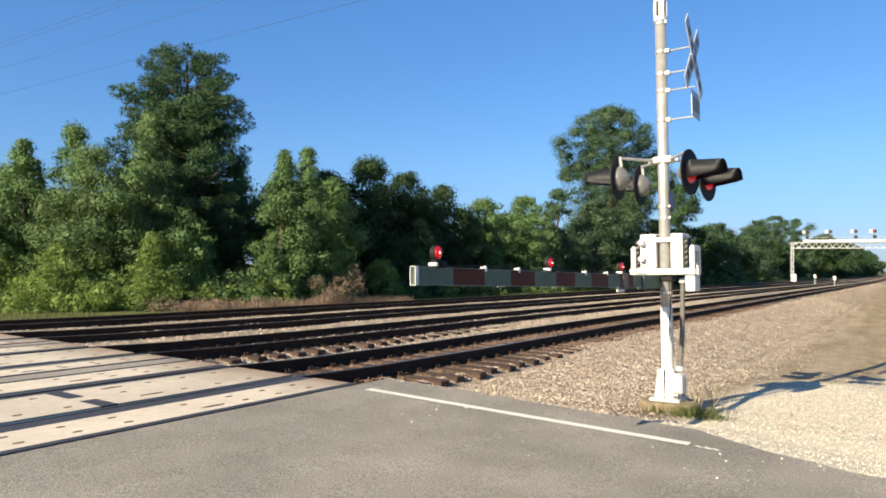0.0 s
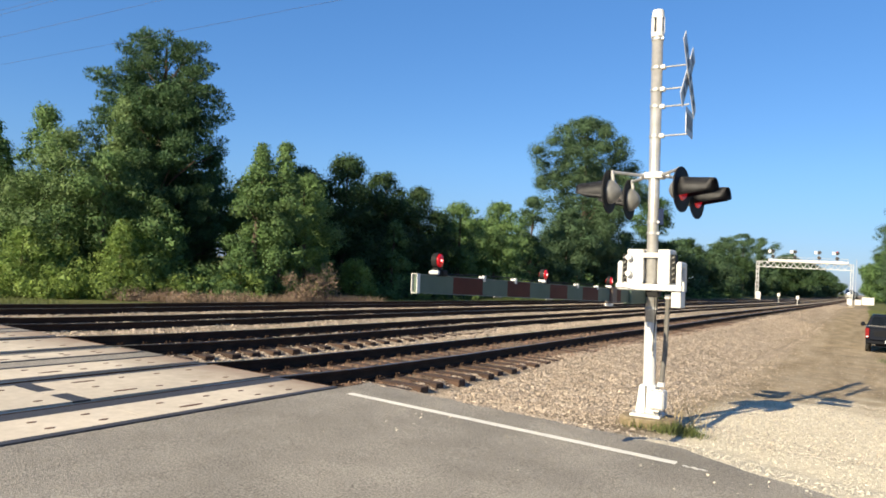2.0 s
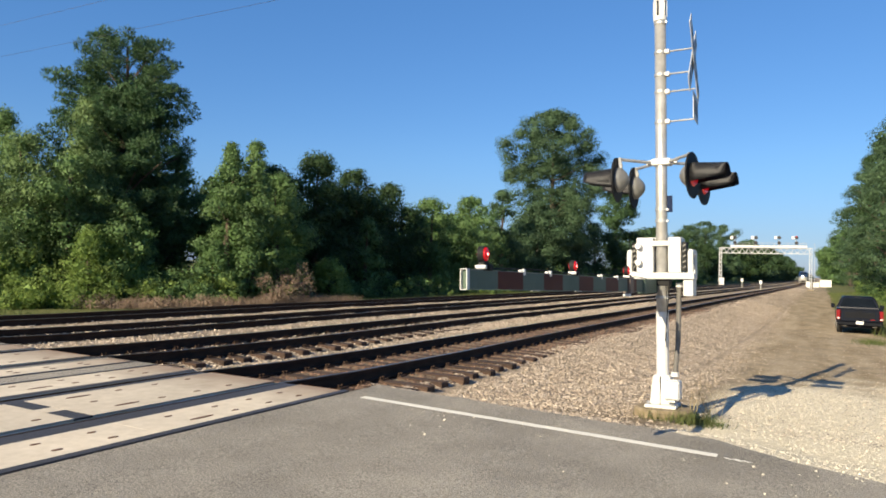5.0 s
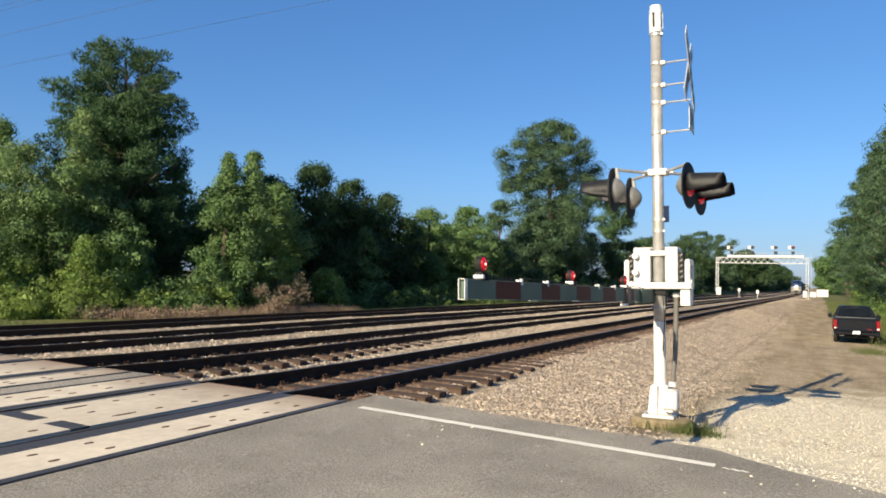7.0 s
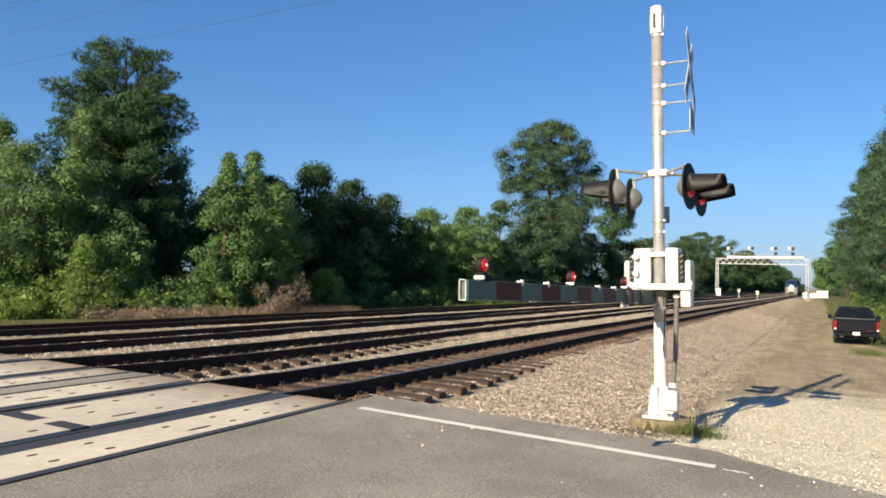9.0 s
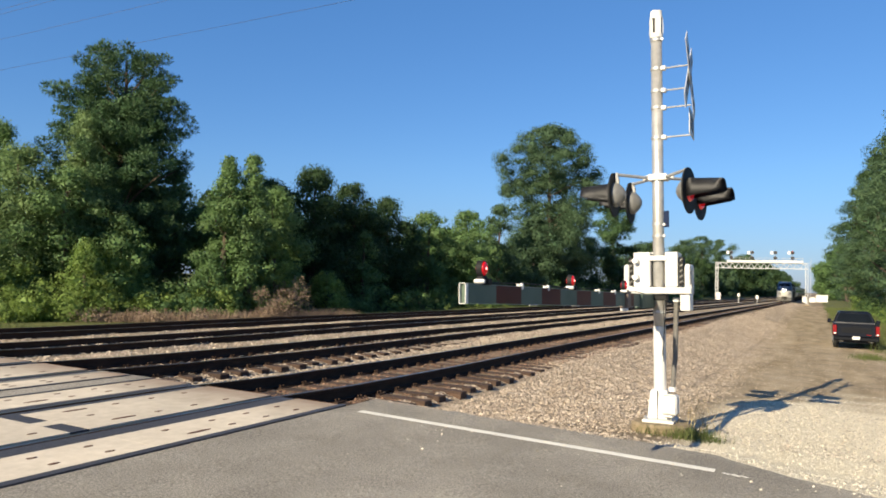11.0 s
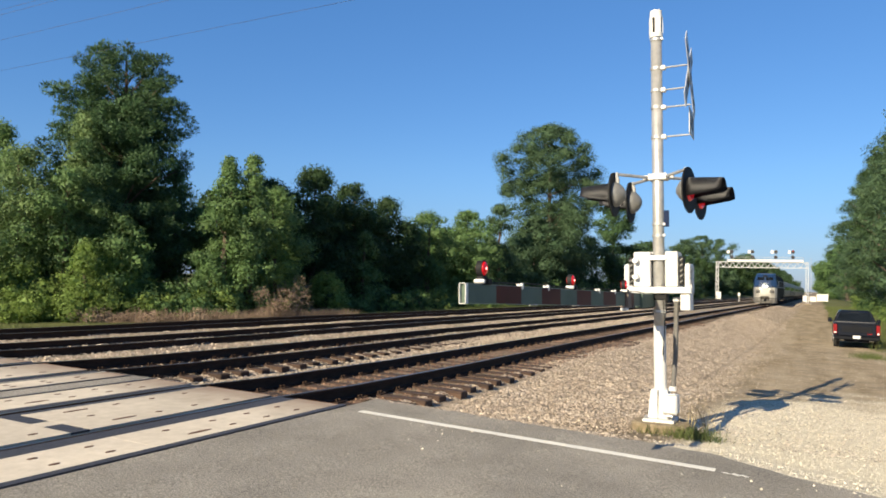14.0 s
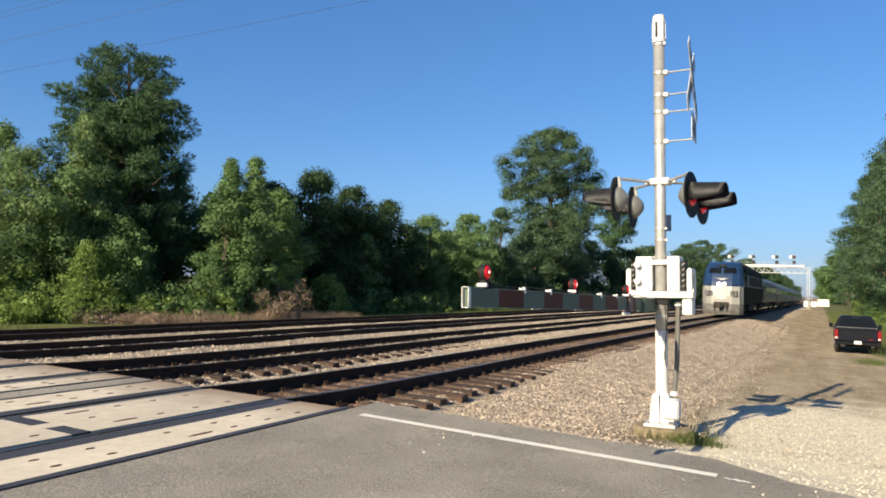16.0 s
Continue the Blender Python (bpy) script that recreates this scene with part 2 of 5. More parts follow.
def loft(rows):
    """Skins rings of points, each ring the same length, and closes both ends."""
    bm = bmesh.new()
    rings = [[bm.verts.new(p) for p in r] for r in rows]
    n = len(rings[0])
    for a, b in zip(rings, rings[1:]):
        for i in range(n):
            bm.faces.new((a[i], a[(i + 1) % n], b[(i + 1) % n], b[i]))
    bm.faces.new(rings[0][::-1])
    bm.faces.new(rings[-1])
    bmesh.ops.recalc_face_normals(bm, faces=bm.faces)
    return bm


def raw_mesh(name, co, faces, material, size=4):
    """A mesh from arrays of points and faces of equal size."""
    me = bpy.data.meshes.new(name)
    co = np.asarray(co, np.float32)
    faces = np.asarray(faces, np.int32)
    me.vertices.add(len(co))
    me.vertices.foreach_set("co", co.ravel())
    me.loops.add(faces.size)
    me.loops.foreach_set("vertex_index", faces.ravel())
    me.polygons.add(len(faces))
    me.polygons.foreach_set("loop_start", np.arange(0, faces.size, size, dtype=np.int32))
    me.update(calc_edges=True)
    me.validate()
    me.materials.append(material)
    return me


def thing(name, label, category, group="", kind=""):
    return tagged(new(name), label, category, group, kind)


# ---- ground ----
TRACKS = (-6.35, -10.15, -13.95, -17.75)


def grade(y):
    """The tracks dip behind the crossing and then fall away gently."""
    rows = ((6.7, 0), (8.6, -0.05), (12, -0.078), (20, -0.085), (30, -0.13), (45, -0.165), (70, -0.26), (120, -0.46), (200, -0.75), (700, -0.9))
    for (ya, za), (yb, zb) in zip(rows, rows[1:]):
        if y <= yb:
            return za + (zb - za) * max(y - ya, 0) / (yb - ya)
    return -0.9


def road_level(x):
    return -0.105 * min(max((x + 4.7) / 4.65, 0), 1) - 0.012 * max(x, 0)


def path_level(y):
    rows = ((8, -0.30), (10, -0.42), (15.2, -0.68), (18, -0.83), (23, -0.95), (39, -1.14))
    for (ya, za), (yb, zb) in zip(rows, rows[1:]):
        if y <= yb:
            return za + (zb - za) * max(y - ya, 0) / (yb - ya)
    return -1.14


ROAD_EDGE = ((-30, 7.35), (-4.7, 7.6), (-0.45, 7.55), (0.34, 7.08), (1.0, 6.86), (2.5, 6.55), (6, 6.3), (60, 6.2))


def road_edge(x):
    for (xa, ya), (xb, yb) in zip(ROAD_EDGE, ROAD_EDGE[1:]):
        if x <= xb:
            return ya + (yb - ya) * (x - xa) / (xb - xa)
    return 6.2


def ground_level(x, y):
    if x < -22:
        z = -0.45 - min((-22 - x) * 0.02, 0.3)
    elif x < -19.4:
        z = -0.24 - 0.21 * (-19.4 - x) / 2.6
    elif x < -5.05:
        if x > -11.6:
            near = min(abs(x + 6.35), abs(x + 10.15))
            z = -0.208 if near < 0.95 else -0.208 - 0.085 * min((near - 0.95) / 0.4, 1)
            if x > -6.35:
                z = -0.212
        else:
            z = -0.165
        if x < -7.9:
            z += (-0.168 - z) * min(max((y - 13) / 9, 0), 1)
        else:
            z += (-0.192 - z) * min(max((y - 12.2) / 2.4, 0), 1)
        if x < -11.6:
            z = -0.165
    else:
        covered = min(max((y - 12.2) / 2.4, 0), 1)
        top = grade(y) - 0.212 + 0.02 * covered - 0.10 * (1 - covered) * min(max((x + 4.85) / 0.3, 0), 1)
        f = min(max((x + 4.5) / 2.3, 0), 1)
        z = top + (path_level(y) - top) * f
    if x < -5.05:
        z += grade(y) * min(max((x + 23) / 3, 0), 1)
    if x > 3.4:
        z += min((x - 3.4) * 0.10, 0.25)
    if y < 9.0 and x > -4.7:
        f = min(max((y - road_edge(x)) / 1.3, 0), 1)
        z = (road_level(x) - 0.012) * (1 - f) + z * f
    if y < 7.35 and x <= -4.7 and x > -21:
        z = min(z, -0.26)
    if y < road_edge(x) - 0.4 and x > -4.9:
        z = road_level(x) - 0.12
    return z


def axis_steps(spans):
    out = []
    for a, b, s in spans:
        out += list(np.arange(a, b, s))
    return out + [spans[-1][1]]


gx = axis_steps(((-2500, -300, 440), (-300, -40, 26), (-40, -22, 3), (-22, -5, 0.4), (-5, 5, 0.25), (5, 40, 3.5), (40, 300, 26), (300, 2500, 440)))
gy = axis_steps(((-2500, -200, 460), (-200, -10, 19), (-10, 5, 1.5), (5, 12, 0.2), (12, 40, 0.4), (40, 60, 1), (60, 120, 4), (120, 400, 14), (400, 3000, 260)))


def uneven(x, y):
    return 0.03 * noise.noise(Vector((x * 0.8, y * 0.8, 0))) * min(max((y - road_edge(x)) / 1.5, 0), 1)


co = [(x, y, ground_level(x, y) + uneven(x, y)) for y in gy for x in gx]
nx = len(gx)
fc = [(j * nx + i, j * nx + i + 1, (j + 1) * nx + i + 1, (j + 1) * nx + i) for j in range(len(gy) - 1) for i in range(nx - 1)]


def ramp01(v, a, b):
    return min(max((v - a) / (b - a), 0), 1)


def zone_values(x, y):
    """Shares of grass, pale stone, ballast, and brown soil with painted tree shade, at a point of the ground."""
    w = 0.5 * noise.noise(Vector((x * 0.35, y * 0.35, 3))) + 0.3 * noise.noise(Vector((x * 1.1, y * 1.1, 7)))
    edge = 3.9 - 2.55 * ramp01(y, 31, 46) - 0.005 * max(y - 46, 0)
    grass = max(ramp01(x + w * 0.9, edge, edge + 0.8), ramp01(-x + w, 20.3, 21.3))
    tuft = ramp01(w + 0.06 * noise.noise(Vector((x, y, 1))), 0.30, 0.42) * 0.5 if -2.5 < x < 3 and y > 60 else 0
    lime = ramp01(1 - math.hypot((x - 2.4) / 5.4, (y - 9.0) / 9.4) + 0.5 * w, 0.0, 0.24) * ramp01(x - 0.5 * w, -1.25, -0.75)
    ballast = 1 - ramp01(x + w * 0.7, -2.6 - 0.004 * min(y, 150), -1.0 - 0.008 * min(y, 150))
    bare = 0.85 * ramp01(1.2 - math.hypot((x + 1.9) / 1.25, (y - 8.9) / 1.35) + 0.7 * w, 0.1, 0.6)
    rusty = max(0.85 * ramp01(1.5 - abs(x + 6.1), 0, 0.25), 0.45 * ramp01(1.05 - abs(x + 10.15), 0, 0.3)) * ramp01(y, 7, 8)
    # the last term darkens the lane's right side to paint tree shade
    return max(grass, tuft), lime * (1 - grass), ballast * (1 - bare), max(bare, rusty, 0.75 * ramp01(x + 1.5 * w, 2.3, 3.2) * ramp01(y, 13.5, 16) * (1 - ramp01(y, 28, 34)))


GROUND_MAT = bpy.data.materials.new("ground_cover")


def build_ground_material():
    m = GROUND_MAT
    m.use_nodes = True
    nt = m.node_tree
    N, L = nt.nodes, nt.links
    p = N["Principled BSDF"]
    co = N.new("ShaderNodeTexCoord")

    def noisy(scale, detail=5.0):
        n = N.new("ShaderNodeTexNoise")
        n.inputs["Scale"].default_value = scale
        n.inputs["Detail"].default_value = detail
        n.inputs["Roughness"].default_value = 0.65
        L.new(co.outputs["Object"], n.inputs["Vector"])
        r = N.new("ShaderNodeMapRange")
        r.inputs["From Min"].default_value = 0.3
        r.inputs["From Max"].default_value = 0.7
        L.new(n.outputs["Fac"], r.inputs["Value"])
        return r.outputs[0]

    def mixed(fac, a, b):
        x = N.new("ShaderNodeMix")
        x.data_type = "RGBA"
        if isinstance(fac, float):
            x.inputs["Factor"].default_value = fac
        else:
            L.new(fac, x.inputs["Factor"])
        for k, v in (("A", a), ("B", b)):
            if isinstance(v, tuple):
                x.inputs[k].default_value = (*v, 1)
            else:
                L.new(v, x.inputs[k])
        return x.outputs["Result"]

    vor = N.new("ShaderNodeTexVoronoi")
    vor.inputs["Scale"].default_value = 30
    L.new(co.outputs["Object"], vor.inputs["Vector"])
    sep = N.new("ShaderNodeSeparateColor")
    L.new(vor.outputs["Color"], sep.inputs[0])
    lanes = N.new("ShaderNodeMapping")
    lanes.inputs["Scale"].default_value = (1.3, 0.16, 1)
    L.new(co.outputs["Object"], lanes.inputs["Vector"])
    streak = N.new("ShaderNodeTexNoise")
    streak.inputs["Scale"].default_value = 1.0
    streak.inputs["Detail"].default_value = 6
    L.new(lanes.outputs[0], streak.inputs["Vector"])
    wide = N.new("ShaderNodeMapRange")
    wide.inputs["From Min"].default_value = 0.36
    wide.inputs["From Max"].default_value = 0.66
    L.new(streak.outputs["Fac"], wide.inputs["Value"])
    big = wide.outputs[0]
    fine = noisy(9)
    grit = noisy(50)
    stones = mixed(sep.outputs[0], (0.208, 0.164, 0.12), (0.448, 0.376, 0.296))
    dirt = mixed(fine, (0.2, 0.156, 0.094), (0.328, 0.258, 0.16))
    dirt = mixed(big, dirt, (0.40, 0.328, 0.23))
    pale = mixed(sep.outputs[1], (0.624, 0.544, 0.392), (0.784, 0.712, 0.544))
    green = mixed(fine, (0.068, 0.088, 0.024), (0.152, 0.148, 0.056))
    at = {}
    for key in ("grass", "lime", "ballast", "soil_and_shade"):
        a = N.new("ShaderNodeAttribute")
        a.attribute_name = key
        at[key] = a.outputs["Fac"]
    patch = mixed(noisy(1.1, 7.0), (0.70, 0.69, 0.66), (1.2, 1.18, 1.13))
    shade = N.new("ShaderNodeMix")
    shade.data_type = "RGBA"
    shade.blend_type = "MULTIPLY"
    shade.inputs["Factor"].default_value = 1.0
    L.new(mixed(at["ballast"], mixed(0.15, dirt, stones), stones), shade.inputs["A"])
    L.new(patch, shade.inputs["B"])
    colour = shade.outputs["Result"]
    colour = mixed(at["lime"], colour, pale)
    # brown soil colour, which also paints the tree shade beside the lane
    colour = mixed(at["soil_and_shade"], colour, mixed(fine, (0.104, 0.08, 0.056), (0.272, 0.216, 0.152)))
    colour = mixed(at["grass"], colour, green)
    L.new(colour, p.inputs["Base Color"])
    p.inputs["Roughness"].default_value = 0.95
    p.inputs["Specular IOR Level"].default_value = 0.2
    bp = N.new("ShaderNodeBump")
    bp.inputs["Strength"].default_value = 0.4
    bp.inputs["Distance"].default_value = 0.012
    L.new(vor.outputs["Distance"], bp.inputs["Height"])
    bp2 = N.new("ShaderNodeBump")
    bp2.inputs["Strength"].default_value = 0.6
    bp2.inputs["Distance"].default_value = 0.008
    L.new(grit, bp2.inputs["Height"])
    L.new(bp.outputs[0], bp2.inputs["Normal"])
    L.new(bp2.outputs[0], p.inputs["Normal"])


build_ground_material()
gm = raw_mesh("ground", co, fc, GROUND_MAT)
zones = [zone_values(x, y) for y in gy for x in gx]
for k, key in enumerate(("grass", "lime", "ballast", "soil_and_shade")):
    gm.attributes.new(key, "FLOAT", "POINT").data.foreach_set("value", np.array([z[k] for z in zones], np.float32))
gm.shade_smooth()
tagged(new("ground", gm), "gravel and dirt right of way with grassy margins", "ground", kind="structure")


def thicket_edge(y):
    """Where the undergrowth on the far side begins: cut back at the road, then along the tracks."""
    rows = ((12, -31.5), (15.5, -28.6), (18.5, -26.4), (22, -24.9), (30, -24.2), (45, -23.8))
    for (ya, xa), (yb, xb) in zip(rows, rows[1:]):
        if y <= yb:
            return xa + (xb - xa) * (max(y, ya) - ya) / (yb - ya)
    return -23.8


# ---- road ----
def slab(name, xs, y0, y1, level, material, drop=0.10):
    """A road slab whose far edge may follow a curve."""
    bm = bmesh.new()
    rows = []
    for x in xs:
        yb = y1(x) if callable(y1) else y1
        n = 10
        rows.append([bm.verts.new((x, y0 + (yb - y0) * i / n, level(x))) for i in range(n + 1)])
    for a, b in zip(rows, rows[1:]):
        for i in range(len(a) - 1):
            bm.faces.new((a[i], b[i], b[i + 1], a[i + 1]))
    edge = [e for e in bm.edges if e.is_boundary]
    r = bmesh.ops.extrude_edge_only(bm, edges=edge)
    bmesh.ops.translate(bm, vec=(0, 0, -drop), verts=[v for v in r["geom"] if isinstance(v, bmesh.types.BMVert)])
    bmesh.ops.recalc_face_normals(bm, faces=bm.faces)
    return part(name, bm, material)


def ragged_edge(x):
    return road_edge(x) + 0.07 * noise.noise(Vector((x * 2.3, 0, 5))) + 0.03 * noise.noise(Vector((x * 9, 0, 5)))


tagged(slab("road", [-4.50 + 0.12 * i for i in range(118)] + [10, 20, 60], -9, ragged_edge, road_level, ASPHALT),
       "worn grey asphalt road over the railway crossing", "road", kind="structure")
for a, b in ((-9.22, -7.28), (-13.02, -11.08), (-16.82, -14.88), (-30, -18.68)):
    tagged(slab("road_infill", [a, (a + b) / 2, b], -9, 7.05, lambda x: -0.003, ASPHALT), "grey asphalt strip between the crossing tracks", "road", kind="structure")
bm = bmesh.new()
line = [(-4.20 + 0.131 * i) for i in range(31)]
rows = [[bm.verts.new((x, 6.825 + 0.01 * (x + 4.2) + d + 0.006 * noise.noise(Vector((x * 7, d * 9, 2))), road_level(x) + 0.004)) for d in (-0.062, 0.062)] for x in line]
for a, b in zip(rows, rows[1:]):
    bm.faces.new((a[0], b[0], b[1], a[1]))
for x, w in ((-0.22, 0.03), (-0.14, 0.045), (-0.07, 0.03)):
    vs = [bm.verts.new((x + u, 6.835 + v - 0.3 * u, road_level(x) + 0.004)) for u, v in ((0, -w * 0.4), (0.07, -w), (0.10, 0), (0.03, w * 0.8))]
    bm.faces.new(vs)
tagged(part("edge_line", bm, PAINT_LINE), "white painted edge line worn off at its end", "road marking", kind="structure")


# ---- railway tracks ----
def rail_object(x, y0, y1, parent):
    h = ((-0.07, -0.18), (0.07, -0.18), (0.07, -0.165), (0.012, -0.15), (0.009, -0.05), (0.034, -0.036), (0.036, -0.006), (0.028, -0.001),
         (-0.028, -0.001), (-0.036, -0.006), (-0.034, -0.036), (-0.009, -0.05), (-0.012, -0.15), (-0.07, -0.165))
    stops = [y0, 6.7, 7.6, 8.6, 10, 12, 20, 30, 45, 70, 120, 200, y1]
    rail = part("rail", loft([[(u, y, v + grade(y)) for u, v in h] for y in stops]), RAIL_SIDE, parent)
    rail.location.x = x
    top = ((-0.027, -0.0015), (0.027, -0.0015), (0.027, 0.0015), (-0.027, 0.0015))
    part("rail_head", loft([[(u, y, v + grade(y)) for u, v in top] for y in stops]), RAIL_TOP, rail, "polished running surface")
    return rail


def tie_mesh(reach=1.30):
    bm = bmesh.new()
    vs = box(bm, -1.30, -0.115, -0.36, reach, 0.115, -0.183, bevel=0.012)
    for v in bm.verts:
        v.co += Vector((0.012 * noise.noise(v.co * 5), 0.008 * noise.noise(v.co * 7), 0.006 * noise.noise(v.co * 3)))
    me = bpy.data.meshes.new("tie")
    bm.to_mesh(me)
    bm.free()
    me.materials.append(TIE_WOOD)
    return me


def plate_mesh():
    bm = bmesh.new()
    for s in (-0.7525, 0.7525):
        box(bm, s - 0.18, -0.09, -0.186, s + 0.18, 0.09, -0.170)
        for u in (-0.10, 0.10):
            box(bm, s + u - 0.02, -0.05, -0.175, s + u + 0.02, -0.02, -0.135)
            box(bm, s + u - 0.02, 0.025, -0.175, s + u + 0.02, 0.055, -0.135)
    me = bpy.data.meshes.new("tie_plate")
    bm.to_mesh(me)
    bm.free()
    me.materials.append(RAIL_SIDE)
    return me


TIE, LONG_TIE, PLATE = tie_mesh(), tie_mesh(1.75), plate_mesh()


def far_ties(parent, y0, y1, step):
    co, fc = [], []
    y = y0
    while y < y1:
        for z in (-0.36 + grade(y), -0.183 + grade(y)):
            co += [(-1.3, y - 0.115, z), (1.3, y - 0.115, z), (1.3, y + 0.115, z), (-1.3, y + 0.115, z)]
        b = len(co) - 8
        fc += [(b + 4, b + 5, b + 6, b + 7), (b, b + 1, b + 5, b + 4), (b + 1, b + 2, b + 6, b + 5), (b + 3, b, b + 4, b + 7)]
        y += step
    ob = tagged(new("far_ties", raw_mesh("far_ties", co, fc, TIE_WOOD)), kind="stuff")
    ob.parent = parent


rng = random.Random(4)
for n, cx in enumerate(TRACKS):
    tr = thing("railway_track", "rusty steel rails on dark wooden ties in stone ballast", "railway track", "parallel tracks", "structure")
    tr.location.x = cx
    for s in (-0.7525, 0.7525):
        rail_object(s, -60, 700, tr)
    count = (150, 90, 30, 20)[n]
    for i in range(count):
        y = 7.58 + i * 0.537
        t = new("tie", TIE if n else LONG_TIE)
        t.parent = tr
        drop = rng.uniform(-0.012, 0.004)
        t.location = (rng.uniform(-0.06, 0.06), y, grade(y) + drop)
        t.rotation_euler.z = rng.uniform(-0.02, 0.02)
        if n < 2 and i < 70:
            p = new("tie_plate", PLATE)
            p.parent = t
            p.location = (-t.location.x, 0, -drop)
    far_ties(tr, 7.58 + count * 0.537, 420, 0.537)
    far_ties(tr, -50, -9.5, 0.53)


# ---- concrete crossing panels ----
def panel_object(x0, x1, y0, y1, parent, slots):
    ob = part("panel", boxes((x0, y0, -0.17, x1, y1, 0.0), bevel=0.002), CONCRETE, parent)
    bm = bmesh.new()
    # thin raised ovals: the dark rust colour also gives the slots' inner shade
    for u, v, w, l in slots:
        tube(bm, (u, v, -0.02), (u, v, 0.004), 0.5, seg=12)
        vs = list(bm.verts)[-24:]
        for q in vs:
            q.co.x = u + (q.co.x - u) * 2 * w
            q.co.y = v + (q.co.y - v) * 2 * l
    if slots:
        part("lifting_slot", bm, RUST, ob, "rusty lifting slot, raised and dark for its shade")
    if y1 < 6:
        return ob
    steel = boxes((x0 + 0.004, y1 + 0.001, -0.16, x1 - 0.004, y1 + 0.012, 0.003))
    part("edge_angle", steel, RUST, ob, "rusty steel edge angle")
    return ob


for n, cx in enumerate(TRACKS):
    cr = thing("crossing_deck", "pale concrete panels laid beside and between the rails", "crossing panels", "crossing decks", "structure")
    ys = (-9.0, -4.55, -0.10, 4.32)
    out = 1.735 if n == 0 else 1.60
    for side, (x0, x1) in (("near", (1.06, out)), ("gauge", (-0.53, 0.63)), ("far", (-1.62, -0.95))):
        for y0 in ys:
            y1 = y0 + 4.45 if y0 < -1 else y0 + 4.42
            gap = 0.10 if side == "gauge" else 0.0
            if y0 > 4:
                y1 = 6.98
            a, b = y0 + gap, y1 - (gap if y0 < 4 else 0)
            c = (x0 + x1) / 2
            e = (x1 - x0) / 2 - (0.21 if side == "gauge" else 0.19)
            slots = []
            k = 0
            v = y0 + 0.58
            while v < b - 0.2:
                # a pair of long slots, then two pairs of small holes
                if k % 4 == 0:
                    slots += [(cx + c + e, v + 0.06, 0.028, 0.15)] + ([(cx + c - e, v, 0.028, 0.15), (cx + c, v - 0.07, 0.02, 0.045)] if side == "gauge" else [(cx + c - e, v - 0.1, 0.022, 0.045)])
                else:
                    slots += [(cx + c + e, v, 0.022, 0.05), (cx + c - e, v, 0.022, 0.045)]
                k += 1
                v += 0.5
            panel_object(cx + x0, cx + x1, a, b, cr, slots)
        if side == "gauge":
            for y0 in ys[1:]:
                part("joint_filler", boxes((cx - 0.528, y0 - 0.0995, -0.16, cx + 0.628, y0 + 0.0995, -0.0015)), RUBBER, cr, "dark sunken joint filler")
                part("joint_block", boxes((cx - 0.03, y0 - 0.099, -0.15, cx + 0.19, y0 + 0.099, -0.001), bevel=0.003), CONCRETE, cr)
    part("rubber_seal", boxes((cx + out + 0.002, -9, -0.15, cx + out + (0.10 if n == 0 else 0.06), 6.99, 0.008)), RUBBER, cr, "black rubber edge seal")
    part("rubber_seal", boxes((cx - 1.68, -9, -0.15, cx - 1.622, 6.99, 0.008)), RUBBER, cr, "black rubber edge seal")
    for x0, x1, z in ((0.632, 0.70, -0.05), (0.80, 1.058, -0.004), (-0.70, -0.532, -0.012), (-0.948, -0.80, -0.004)):
        part("flangeway", boxes((cx + x0, -9, -0.17, cx + x1, 6.97, z)), RUBBER, cr, "black rubber flangeway filler")


# ---- loose stones ----
def stones(name, label, spots, size, material, seed):
    """Small angular stones lying on the ground, as one piece of stuff."""
    r = np.random.default_rng(seed)
    base = np.array([(1, 0, -0.25), (-1, 0, -0.25), (0, 1, -0.25), (0, -1, -0.25), (0, 0, 1)], float)
    tri = np.array([(0, 2, 4), (2, 1, 4), (1, 3, 4), (3, 0, 4)])
    n = len(spots)
    sc = r.uniform(size[0], size[1], (n, 1, 1)) * r.uniform(0.6, 1.25, (n, 1, 3)) * np.array([1, 1, 0.6])
    pts = (base[None] + r.uniform(-0.35, 0.35, (n, 5, 3))) * sc
    a = r.uniform(0, 6.283, n)
    ca, sa = np.cos(a)[:, None], np.sin(a)[:, None]
    x, y = pts[..., 0] * ca - pts[..., 1] * sa, pts[..., 0] * sa + pts[..., 1] * ca
    tilt = r.uniform(-0.6, 0.6, (n, 1))
    pts = np.stack([x, y * np.cos(tilt) - pts[..., 2] * np.sin(tilt), y * np.sin(tilt) + pts[..., 2] * np.cos(tilt)], -1) + np.asarray(spots)[:, None]
    fc = (tri[None] + 5 * np.arange(n)[:, None, None]).reshape(-1, 3)
    return tagged(new(name, raw_mesh(name, pts.reshape(-1, 3), fc, material, 3)), label, "gravel", kind="stuff")


r = np.random.default_rng(11)


def scatter(count, x0, x1, y0, y1, keep, power=1.0, lift=0.0):
    out = []
    for u, v in zip(r.uniform(0, 1, count), r.uniform(0, 1, count)):
        x, y = x0 + (x1 - x0) * u, y0 + (y1 - y0) * v**power
        if keep(x, y):
            out.append((x, y, ground_level(x, y) + uneven(x, y) + lift + r.uniform(-0.004, 0.008)))
    return out


